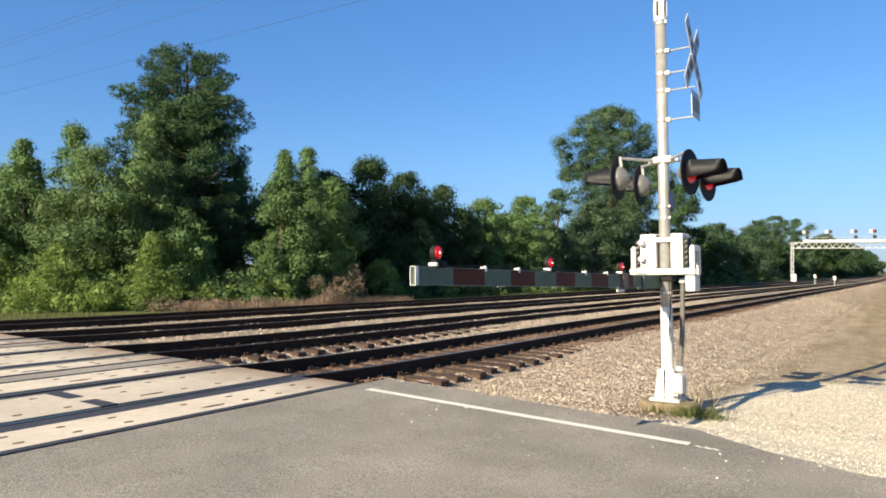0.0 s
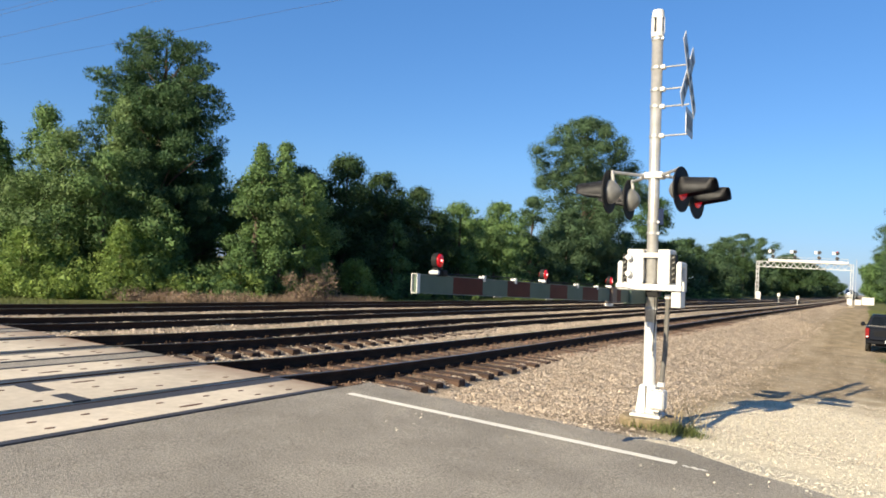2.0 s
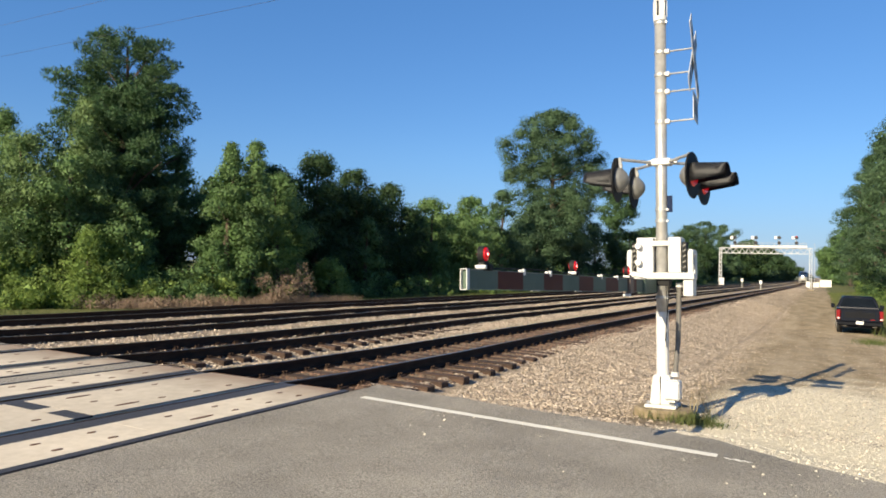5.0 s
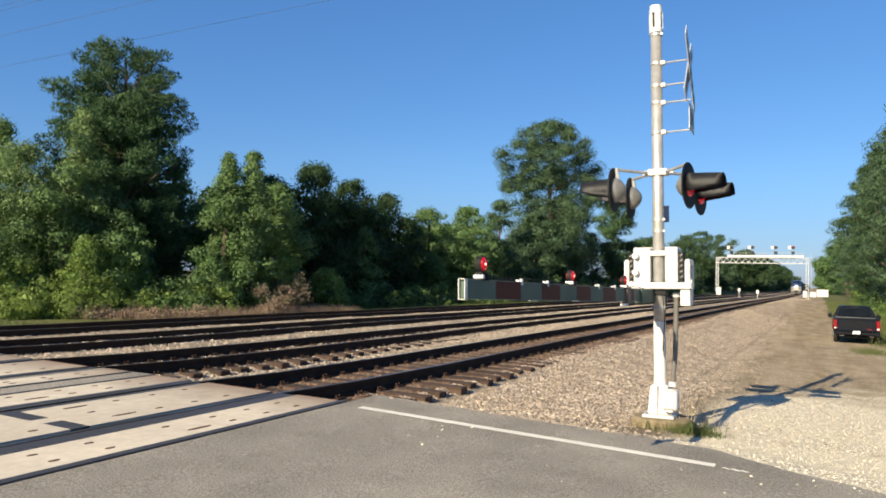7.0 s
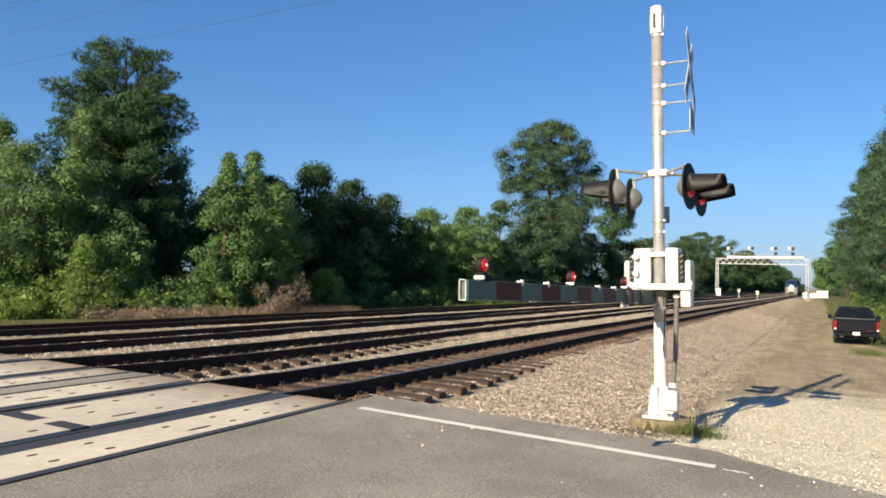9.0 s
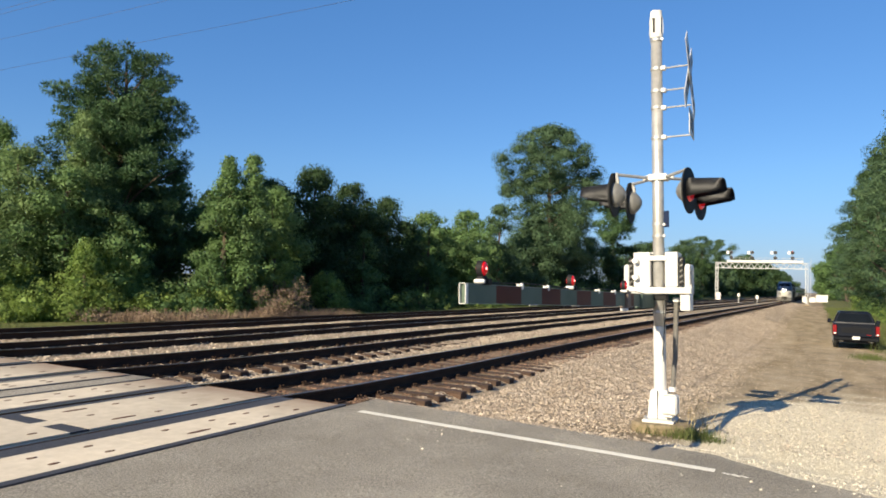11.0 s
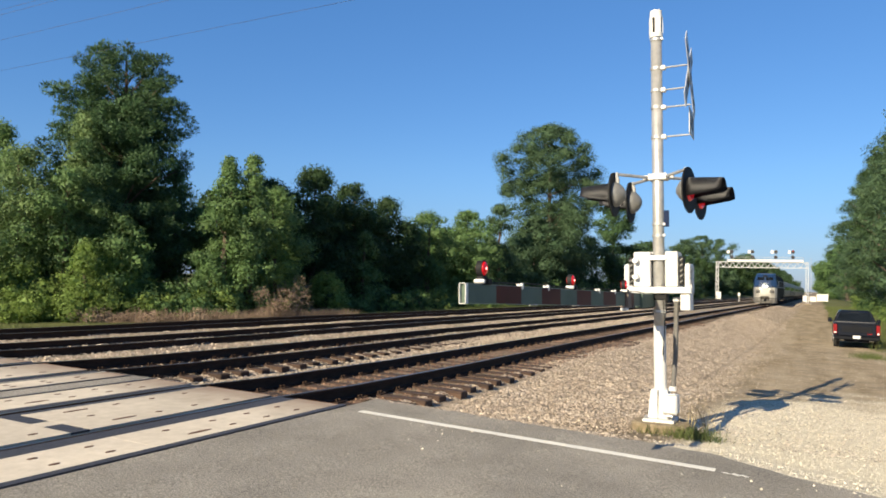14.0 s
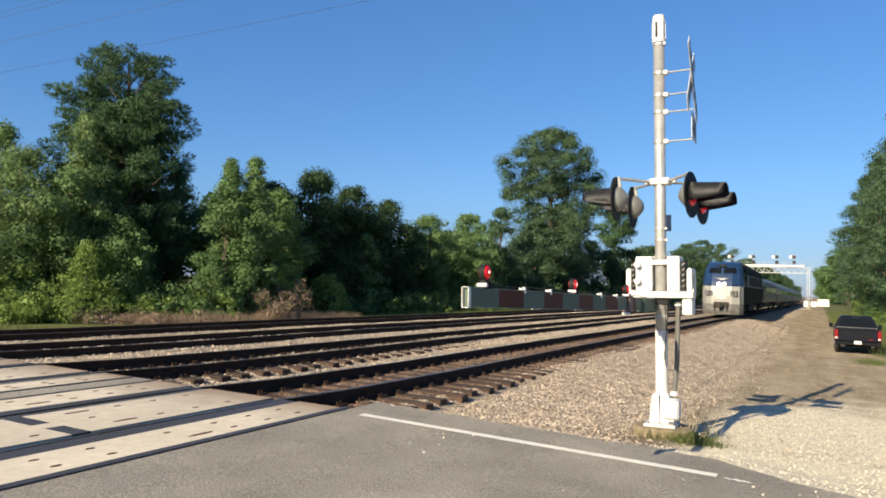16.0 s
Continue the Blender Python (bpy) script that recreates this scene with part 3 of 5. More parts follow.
stones("ballast", "grey and pinkish crushed stone ballast on the track shoulder",
       scatter(135000, -4.95, -0.4, 7.3, 62, lambda x, y: y > road_edge(x) + 0.05 and r.random() < 0.18 + zone_values(x, y)[2] and (r.random() > (x + 2.6) / 2.0) and math.hypot(x + 1.35, y - 9.95) > 0.42, 1.9), (0.012, 0.030), STONE, 3)
stones("ballast", "rust stained stone ballast inside the near track",
       scatter(19000, -7.9, -4.6, 7.1, 40, lambda x, y: True, 1.6, 0.004), (0.012, 0.032), STONE_RUST, 5)
stones("ballast", "pale grey crushed stone ballast between the tracks",
       scatter(18000, -9.1, -7.6, 7.1, 44, lambda x, y: True, 1.5, 0.006), (0.014, 0.034), STONE, 9)
stones("ballast", "pale grey crushed stone ballast between the tracks",
       scatter(38000, -19.8, -9.0, 7.1, 60, lambda x, y: True, 1.4, 0.012), (0.015, 0.037), STONE_PALE, 6)
stones("limestone_gravel", "cream coloured limestone gravel at the road edge",
       scatter(50000, -1.6, 4.4, 6.4, 19.5, lambda x, y: y > road_edge(x) - 0.06 and zone_values(x, y)[1] > r.random() and math.hypot(x + 1.35, y - 9.95) > 0.42, 1.35), (0.004, 0.0115), LIMESTONE, 7)
stones("lane_grit", "tan grit and small stones trodden into the dirt lane",
       scatter(16000, -2.4, 3.4, 9.5, 46, lambda x, y: True, 1.5), (0.006, 0.02), STONE, 12)
stones("ballast", "grey and pinkish crushed stone ballast further along the shoulder",
       scatter(11000, -5.1, -1.6, 46, 170, lambda x, y: r.random() < zone_values(x, y)[2], 1.3), (0.03, 0.06), STONE, 10)
stones("loose_pebbles", "few pale pebbles scattered on the asphalt",
       [(x, y, road_level(x) + 0.006) for x, y in zip(r.uniform(-3.5, 2.6, 60), 6.9 - r.exponential(0.35, 60)) if y < road_edge(x)] + [(-3.17, 5.19, road_level(-3.17) + 0.008)], (0.008, 0.018), LIMESTONE, 8)


# ---- crossing signal with gate ----
BRACKET_BROWN = surface("bracket_brown", (0.128, 0.096, 0.076), (0.192, 0.144, 0.116), scale=10, rough=0.8)
SPRING = surface("spring_steel", (0.072, 0.068, 0.064), (0.24, 0.232, 0.216), scale=30, rough=0.4, metal=0.6)
EDGE_GREY = surface("edge_grey", (0.17, 0.18, 0.165), (0.24, 0.25, 0.23), scale=9, rough=0.5)
PILOT_PIPE = surface("conduit_grey", (0.088, 0.084, 0.076), (0.144, 0.136, 0.124), scale=12, rough=0.6)
MX, MY = -1.44, 10.0


def build_signal():
    s = thing("crossing_signal", "white railway crossing mast with red flashers and lowered striped gate", "crossing signal")
    s.location = (MX + 0.064, MY, 0)
    s.rotation_euler.y = -0.0271  # the old mast leans a little towards the tracks
    # footing and base
    bm = bmesh.new()
    tube(bm, (0.01, -0.02, -0.8), (0.01, -0.02, -0.315), 0.40, seg=18)
    tube(bm, (0.01, -0.02, -0.316), (0.01, -0.02, -0.286), 0.40, 0.36, seg=18)
    part("foundation", bm, CAST_CONCRETE, s, "weathered brown concrete footing")
    base = part("base_plate", boxes((-0.21, -0.21, -0.287, 0.21, 0.21, -0.245), bevel=0.008), WHITE_PAINT, s)
    for u in (-0.17, 0.17):
        for v in (-0.17, 0.17):
            part("bolt", tubes(((u, v, -0.25), (u, v, -0.20), 0.016, None, 6)), GALVANISED, base)
    bm = bmesh.new()
    vs = box(bm, -0.15, -0.15, -0.246, 0.15, 0.15, 0.15, bevel=0.02)
    for v in bm.verts:
        if v.co.z > 0:
            v.co.x *= 0.76
            v.co.y *= 0.76
    casting = part("base_casting", bm, WHITE_PAINT, s, "white tapered cast base")
    part("seam", boxes((-0.012, -0.156, -0.24, -0.006, -0.12, 0.145)), BLACK_PAINT, casting)
    jb = part("junction_box", boxes((0.06, -0.24, -0.16, 0.26, -0.02, 0.10), bevel=0.018), WHITE_PAINT, s, "white junction box with rounded lid")
    part("lid", boxes((0.075, -0.252, -0.135, 0.245, -0.238, 0.08), bevel=0.005), WHITE_PAINT, jb)
    part("hinge", tubes(((0.09, -0.235, 0.108), (0.23, -0.235, 0.108), 0.012, None, 8)), GALVANISED, jb)
    part("conduit_stub", tubes(((0.10, -0.22, -0.18), (0.20, -0.22, -0.18), 0.018, None, 8)), GALVANISED, jb)
    # mast
    bm = bmesh.new()
    tube(bm, (0, 0, 0.14), (0, 0, 5.12), 0.077, seg=24)
    smooth(part("mast", bm, ALUMINIUM, s, "round pale aluminium mast"))
    part("lower_sleeve", tubes(((0, 0, 0.15), (0, 0, 1.02), 0.084, 0.083, 20)), WHITE_PAINT, s, "white painted lower mast sleeve")
    for z in (1.22, 2.28, 2.44, 3.10, 3.67, 4.10, 4.34, 4.66, 5.08):
        b = part("band", tubes(((0, 0, z - 0.02), (0, 0, z + 0.02), 0.086, None, 20)), GALVANISED, s)
        part("clamp_bolt", boxes((0.07, -0.05, z - 0.016, 0.10, -0.02, z + 0.016)), GALVANISED, b)
    # bell at the top
    bm = bmesh.new()
    tube(bm, (0, 0, 5.11), (0, 0, 5.17), 0.092, seg=20)
    tube(bm, (0, 0, 5.39), (0, 0, 5.50), 0.090, 0.082, 20)
    for k in range(4):
        a = k * math.pi / 2 + 0.5
        box(bm, -0.038, -0.014, 5.16, 0.038, 0.014, 5.40, m=Matrix.Rotation(a, 4, "Z") @ Matrix.Translation((0, 0.074, 0)))
    bell = part("bell", bm, WHITE_PAINT, s, "white crossing bell with dark openings")
    part("bell_core", tubes(((0, 0, 5.16), (0, 0, 5.40), 0.066, None, 16)), BLACK_PAINT, bell)
    # signs, facing the road to the east
    def blade(name, length, width, z, turn, x, label):
        ob = part(name, boxes((-0.006, -length / 2, -width / 2, 0.006, length / 2, width / 2), bevel=0.003), SIGN_WHITE, s, label)
        ob.matrix_basis = Matrix.Translation((x, 0.02, z)) @ Matrix.Rotation(radians(2.5), 4, "Z") @ Matrix.Rotation(radians(turn), 4, "X")
        bars = bmesh.new()
        for k in range(5):
            u = -length * 0.38 + k * length * 0.17
            box(bars, 0.0065, u, -width * 0.28, 0.008, u + length * 0.10, width * 0.28)
        part("lettering", bars, LETTER_GREY, ob)
        return ob
    blade("crossbuck_blade", 1.26, 0.23, 4.50, 45, 0.43, "white crossbuck blade with dark lettering")
    blade("crossbuck_blade", 1.26, 0.23, 4.50, -45, 0.455, "white crossbuck blade with dark lettering")
    blade("track_count_sign", 0.52, 0.36, 3.83, 0, 0.46, "small white sign below the crossbuck")
    for z, x in ((4.66, 0.43), (4.34, 0.43), (4.09, 0.455), (3.67, 0.45)):
        br = part("sign_bracket", tubes(((0.07, -0.02, z), (x, 0.02, z + 0.01), 0.012, None, 8)), GALVANISED, s)
        part("clamp", boxes((0.06, -0.06, z - 0.03, 0.13, 0.02, z + 0.03), bevel=0.01), WHITE_PAINT, br)
    part("blue_plate", boxes((0.078, -0.03, 2.40, 0.152, -0.02, 2.63), bevel=0.002), BLUE_PLATE, s, "small blue notice plate")
    for z in (2.43, 2.56):
        part("plate_arm", boxes((0.06, -0.019, z, 0.10, 0.0, z + 0.03)), GALVANISED, s)
    # flashers
    part("crossarm_clamp", boxes((-0.12, -0.10, 3.06, 0.14, 0.10, 3.15), (-0.20, -0.05, 3.07, -0.10, 0.04, 3.14), (0.10, -0.05, 3.07, 0.22, 0.04, 3.14), bevel=0.012), WHITE_PAINT, s)
    for side in (-1, 1):
        for along in (-0.48, 0.48):
            lx, ly, lz = side * 0.50, along, 2.83
            arm = bmesh.new()
            tube(arm, (side * 0.10, along * 0.1, 3.10), (side * 0.455, along, 3.11), 0.022, seg=10)
            tube(arm, (side * 0.455, along, 3.135), (side * 0.455, along, 2.95), 0.024, seg=10)
            part("crossarm", arm, GALVANISED, s)
            fl = bmesh.new()
            tube(fl, (lx - side * 0.012, ly, lz), (lx + side * 0.004, ly, lz), 0.305, seg=40)
            lamp = part("flasher", fl, BLACK_PAINT, s, "round black flasher background")
            if side > 0:
                hub = Vector((lx - 0.1, ly, lz))
                lamp.matrix_basis = Matrix.Translation(hub) @ Matrix.Rotation(radians(-8), 4, "Z") @ Matrix.Translation(-hub)
            dome = bmesh.new()
            rows = []
            for d, rad in ((0.012, 0.172), (0.05, 0.168), (0.085, 0.146), (0.115, 0.116), (0.142, 0.082), (0.162, 0.046), (0.170, 0.012)):
                rows.append([dome.verts.new((lx - side * d, ly + rad * math.cos(k * math.pi / 14), lz + rad * math.sin(k * math.pi / 14))) for k in range(28)])
            for p, q in zip(rows, rows[1:]):
                for k in range(28):
                    dome.faces.new((p[k], p[(k + 1) % 28], q[(k + 1) % 28], q[k]))
            dome.faces.new(rows[-1])
            bmesh.ops.recalc_face_normals(dome, faces=dome.faces)
            smooth(part("housing", dome, GREY_DOME, lamp, "grey rounded lamp housing"))
            part("hinge_strap", boxes((min(lx - side * 0.02, lx - side * 0.075), ly - 0.02, lz + 0.10, max(lx - side * 0.02, lx - side * 0.075), ly + 0.02, lz + 0.22)), GREY_DOME, lamp)
            hood = bmesh.new()
            rows = []
            for j in range(7):
                u, rad = 0.43 * j / 6, 0.168 - 0.002 * j
                lo = -34 + 5 * j + (5 if j == 6 else 0)
                ring = []
                for k in range(17):
                    a = radians(lo + (180 - 2 * lo) * k / 16)
                    ring.append(hood.verts.new((lx + side * (0.004 + u), ly + rad * math.cos(a), lz + rad * math.sin(a) - 0.004 * j)))
                rows.append(ring)
            for p, q in zip(rows, rows[1:]):
                for k in range(16):
                    hood.faces.new((p[k], p[k + 1], q[k + 1], q[k]))
            bmesh.ops.solidify(hood, geom=list(hood.faces), thickness=0.006)
            smooth(part("hood", hood, HOOD_GREY, lamp, "long black lamp hood"))
            lens = bmesh.new()
            tube(lens, (lx + side * 0.004, ly, lz), (lx + side * 0.03, ly, lz), 0.15, 0.13, 28)
            part("lens", lens, RED_LENS if along > 0 else RED_DIM, lamp, "red flasher lens")
    # gate mechanism
    mech = part("gate_mechanism", boxes((-0.24, 0.09, 1.50, 0.24, 0.42, 2.06), bevel=0.02), WHITE_PAINT, s, "white gate drive housing")
    for x0, x1 in ((-0.33, -0.10), (0.10, 0.27)):
        part("front_plate", boxes((x0, -0.10, 1.56, x1, 0.088, 2.05), bevel=0.014), WHITE_PAINT, s, "white mechanism cover plate")
    for x in (-0.365, 0.315):
        # a solid black block stands in for the recess's shade
        sl = part("spring_slot", boxes((x - 0.028, -0.09, 1.58, x + 0.028, 0.06, 1.98), bevel=0.005), BLACK_PAINT, s, "black block for the shaded recess behind the spring")
        for k in range(5):
            part("coil", tubes(((x - 0.02, -0.097, 1.62 + 0.075 * k), (x + 0.02, -0.097, 1.65 + 0.075 * k), 0.014, None, 6)), SPRING, sl)
    part("mast_strap", boxes((-0.13, -0.115, 1.93, 0.13, -0.08, 2.0), bevel=0.008), WHITE_PAINT, s)
    for x, z in ((-0.29, 1.70), (-0.29, 1.93)):
        part("knob", tubes(((x, -0.10, z), (x, -0.19, z), 0.045, 0.040, 12)), WHITE_PAINT, s)
    for x in (-0.42, 0.40):
        sw = bmesh.new()
        box(sw, x - 0.035, -0.14, 1.46, x + 0.035, -0.08, 1.86, bevel=0.015)
        box(sw, x - 0.03, -0.12, 1.80, x + 0.03, 0.22, 1.88, bevel=0.015)
        box(sw, x - 0.035, 0.16, 1.46, x + 0.035, 0.22, 1.86, bevel=0.015)
        part("counter_arm", sw, WHITE_PAINT, s, "white looped counterweight arm")
        part("pivot", tubes(((x - 0.03, 0.03, 1.72), (x + 0.03, 0.03, 1.72), 0.05, None, 14)), GALVANISED, s)
    part("cross_channel", boxes((-0.47, -0.16, 1.47, 0.45, -0.09, 1.56), bevel=0.012), WHITE_PAINT, s, "white steel cross channel")
    part("counterweight", boxes((0.30, -0.12, 1.24, 0.43, 0.16, 1.47), bevel=0.012), WHITE_PAINT, s, "pale counterweight block")
    part("weight_bracket", boxes((-0.12, -0.10, 1.38, 0.12, 0.10, 1.47), bevel=0.01), BLACK_PAINT, s)
    cd = bmesh.new()
    tube(cd, (0.16, 0.02, 0.14), (0.20, 0.04, 0.6), 0.034, seg=10)
    tube(cd, (0.20, 0.04, 0.6), (0.22, 0.06, 1.42), 0.034, seg=10)
    part("conduit", cd, PILOT_PIPE, s, "grey flexible cable conduit")
    for u, v, z in ((0.16, 0.02, 0.13), (0.22, 0.06, 1.36)):
        part("conduit_cap", tubes(((u, v, z), (u, v, z + 0.06), 0.05, None, 10)), WHITE_PAINT, s)
    for k in range(3):
        wires = bmesh.new()
        for j in range(8):
            f0, f1 = j / 8, (j + 1) / 8
            pt = lambda f: (0.055 + 0.02 * k + 0.03 * math.sin(3 * f + k), -0.075 - 0.03 * math.sin(math.pi * f), 1.45 - 0.75 * f - 0.08 * k * f)
            tube(wires, pt(f0), pt(f1), 0.005, seg=5)
        part("loose_wire", wires, BLACK_PAINT, s, "loose hanging black wires")
    # gate arm, lowered over the road
    top0, top1, bot0, bot1, y0, y1, th = 1.545, 1.46, 1.418, 1.30, 4.125 - MY, 9.55 - MY, 0.036
    xa = -1.543 - MX
    def zt(y):
        return top0 + (top1 - top0) * (y - y0) / (y1 - y0)
    def zb(y):
        return bot0 + (bot1 - bot0) * (y - y0) / (y1 - y0)
    cuts = [y0 + 0.03, 4.63 - MY, 5.11 - MY, 5.57 - MY, 6.05 - MY, 6.53 - MY, 7.0 - MY, 7.46 - MY, 7.98 - MY, 8.40 - MY, 8.86 - MY, y1]
    arm = None
    for k, (a, b) in enumerate(zip(cuts, cuts[1:])):
        bm = bmesh.new()
        v = [bm.verts.new((xa + u, y, z)) for y in (a, b) for u, z in ((-th / 2, zb(y)), (th / 2, zb(y)), (th / 2, zt(y)), (-th / 2, zt(y)))]
        for q in ((0, 1, 2, 3), (7, 6, 5, 4), (1, 5, 6, 2), (4, 0, 3, 7), (2, 6, 7, 3), (0, 4, 5, 1)):
            bm.faces.new([v[i] for i in q])
        bmesh.ops.recalc_face_normals(bm, faces=bm.faces)
        if arm is None:
            arm = part("gate_arm", bm, ARM_SILVER, s, "long tapered gate arm with red and silver stripes")
        else:
            part("stripe", bm, ARM_RED if k % 2 else ARM_SILVER, arm)
    for edge, up in ((zt, 0.0015), (zb, -0.0055)):
        bm = bmesh.new()
        v = [bm.verts.new((xa + u, y, edge(y) + up + w)) for y in (y0 + 0.035, y1) for u, w in ((-0.021, 0), (0.022, 0), (0.022, 0.004), (-0.021, 0.004))]
        for q in ((0, 1, 2, 3), (7, 6, 5, 4), (1, 5, 6, 2), (4, 0, 3, 7), (2, 6, 7, 3), (0, 4, 5, 1)):
            bm.faces.new([v[i] for i in q])
        bmesh.ops.recalc_face_normals(bm, faces=bm.faces)
        part("flange", bm, EDGE_GREY, arm, "pale grey metal edge")
    y = y0
    cap = boxes((xa - 0.026, y - 0.006, bot0 - 0.004, xa - 0.021, y + 0.032, top0 + 0.006), (xa + 0.021, y - 0.006, bot0 - 0.004, xa + 0.026, y + 0.032, top0 + 0.006),
                (xa - 0.026, y - 0.006, top0 + 0.002, xa + 0.026, y + 0.032, top0 + 0.007), (xa - 0.026, y - 0.006, bot0 - 0.007, xa + 0.026, y + 0.032, bot0 - 0.002))
    part("arm_tip", cap, WHITE_PAINT, arm, "open white rimmed tip of the arm")
    part("tip_back", boxes((xa - 0.021, y + 0.02, bot0, xa + 0.021, y + 0.028, top0)), ARM_SILVER, arm)
    part("arm_bracket", boxes((xa - 0.05, 8.43 - MY, 1.30, xa + 0.05, 8.60 - MY, 1.50), bevel=0.006), BRACKET_BROWN, arm, "brown weathered shear bracket")
    part("shear_pin", boxes((xa - 0.03, 8.36 - MY, 1.265, xa + 0.045, 8.47 - MY, 1.298), bevel=0.006), WHITE_PAINT, arm)
    part("arm_mount", boxes((xa - 0.05, 9.2 - MY, 1.28, xa + 0.05, 10.2 - MY, 1.47), bevel=0.01), ARM_SILVER, arm)
    for y, z, rad in ((4.42, 1.655, 0.056), (6.40, 1.60, 0.056), (8.44, 1.575, 0.056)):
        y -= MY
        lamp = bmesh.new()
        tube(lamp, (xa - 0.022, y, z), (xa + 0.022, y, z), rad, seg=28)
        tube(lamp, (xa, y, z - rad - 0.01), (xa, y, z - rad + 0.01), 0.02, seg=10)
        box(lamp, xa - 0.025, y - 0.035, zt(y) - 0.002, xa + 0.025, y + 0.045, z - rad + 0.002, bevel=0.004)
        lp = part("gate_lamp", lamp, BLACK_PAINT, arm, "small black gate lamp with red lens")
        for sd in (-1, 1):
            ln = bmesh.new()
            tube(ln, (xa + sd * 0.022, y, z), (xa + sd * 0.034, y, z), rad * 0.9, rad * 0.6, 24)
            smooth(part("lens", ln, RED_LENS, lp, "lit red lens"))
        core = bmesh.new()
        bmesh.ops.create_icosphere(core, subdivisions=2, radius=0.009, matrix=Matrix.Translation((xa + 0.033, y, z)))
        part("lamp_core", core, RED_CORE, lp)
        part("knuckle", tubes(((xa - 0.03, y - 0.05, zt(y) + 0.025), (xa + 0.045, y - 0.05, zt(y) + 0.025), 0.015, None, 12)), WHITE_PAINT, lp)
        part("socket", boxes((xa - 0.02, y + 0.03, zt(y), xa + 0.035, y + 0.10, zt(y) + 0.045), bevel=0.006), BLACK_PAINT, lp)
    for a, b in ((4.5, 6.35), (6.5, 8.4), (8.5, 9.5)):
        wire = bmesh.new()
        for j in range(8):
            f = [a + (b - a) * (j + q) / 8 - MY for q in (0, 1)]
            sag = lambda q: 0.014 + 0.016 * math.sin(math.pi * (q + MY - a) / (b - a))
            tube(wire, (xa, f[0], zt(f[0]) + sag(f[0])), (xa, f[1], zt(f[1]) + sag(f[1])), 0.005, seg=5)
        part("lamp_cable", wire, BLACK_PAINT, arm)
    for y in (5.13, 5.73, 7.30, 7.95):
        part("cable_clip", boxes((xa - 0.026, y - MY - 0.018, zt(y - MY) - 0.02, xa + 0.026, y - MY + 0.018, zt(y - MY) + 0.03), bevel=0.004), WHITE_PAINT, arm)
    for y in (5.42, 6.55):
        part("arm_bolt", boxes((xa - 0.03, y - MY - 0.02, zb(y - MY) - 0.012, xa + 0.03, y - MY + 0.02, zb(y - MY) - 0.001)), GALVANISED, arm)
    return s


build_signal()


# ---- vegetation ----
def crown_mesh(name, blobs, per_area, leaf, material, seed, droop=0.0, spread=(0.62, 1.12), needles=False):
    """Leaves strewn over the skins of many small clumps; blobs are rows of x, y, z, radius, flatness.
    Needles stand out from their clump like the hairs of a brush."""
    r = np.random.default_rng(seed)
    pos, nor, siz, axis = [], [], [], []
    for x, y, z, rad, flat in blobs:
        n = max(int(per_area * 2.9 * rad * rad), 24)
        d = r.normal(size=(n, 3))
        d /= np.linalg.norm(d, axis=1)[:, None]
        k = rad * r.uniform(*spread, n)[:, None]
        p = d * k * np.array([1, 1, flat]) + (x, y, z)
        p[:, 2] -= droop * (np.hypot(d[:, 0], d[:, 1]) * rad) ** 1.5
        pos.append(p)
        nn = d + r.normal(size=(n, 3)) * 0.42 + (0, 0, 0.2)
        nor.append(nn / np.linalg.norm(nn, axis=1)[:, None])
        axis.append(d + r.normal(size=(n, 3)) * 0.45 + (0, 0, 0.35))
        siz.append(leaf * 0.52 * r.uniform(0.55, 1.35, n))
        m = max(n // 10, 4)
        d = r.normal(size=(m, 3))
        d /= np.linalg.norm(d, axis=1)[:, None]
        pos.append(d * rad * 0.5 * np.array([1, 1, flat]) + (x, y, z))
        nor.append(d)
        axis.append(d)
        siz.append(leaf * (0.6 if needles else 1.0) * r.uniform(1.0, 1.6, m))
    pos, nor, siz, axis = np.concatenate(pos), np.concatenate(nor), np.concatenate(siz)[:, None], np.concatenate(axis)
    if needles:
        u = axis / np.linalg.norm(axis, axis=1)[:, None]
        v = np.cross(u, r.normal(size=pos.shape))
        v /= np.linalg.norm(v, axis=1)[:, None]
        long, wide = 1.5, 0.34
    else:
        u = np.cross(nor, r.normal(size=pos.shape))
        u /= np.linalg.norm(u, axis=1)[:, None]
        v = np.cross(nor, u)
        long, wide = 1.15, 0.62
    co = np.stack([pos + u * siz * long, pos - u * siz * 0.6 + v * siz * wide, pos - u * siz * 0.6 - v * siz * wide], 1).reshape(-1, 3)
    return raw_mesh(name, co, np.arange(len(co)).reshape(-1, 3), material, 3)


def limb_mesh(base, top, r0, r1, twigs, rnd):
    bm = bmesh.new()
    base, top = Vector(base), Vector(top)
    pts = [base.lerp(top, k / 5) + Vector((rnd.uniform(-1, 1), rnd.uniform(-1, 1), 0)) * 0.06 * (top - base).length * 0.25 * (k > 0) for k in range(6)]
    for k in range(5):
        tube(bm, pts[k], pts[k + 1], r0 + (r1 - r0) * k / 5, r0 + (r1 - r0) * (k + 1) / 5, 9, False)
    for end in twigs:
        end = Vector(end)
        k = min(max((end.z - base.z) / max(top.z - base.z, 0.1) - 0.15, 0.12), 0.9)
        st = base.lerp(top, k)
        rr = max((r0 + (r1 - r0) * k) * 0.4, 0.02)
        mid = st.lerp(end, 0.5) + Vector((0, 0, 0.1))
        tube(bm, st, mid, rr, rr * 0.7, 6, False)
        tube(bm, mid, end, rr * 0.7, rr * 0.3, 6, False)
    return bm


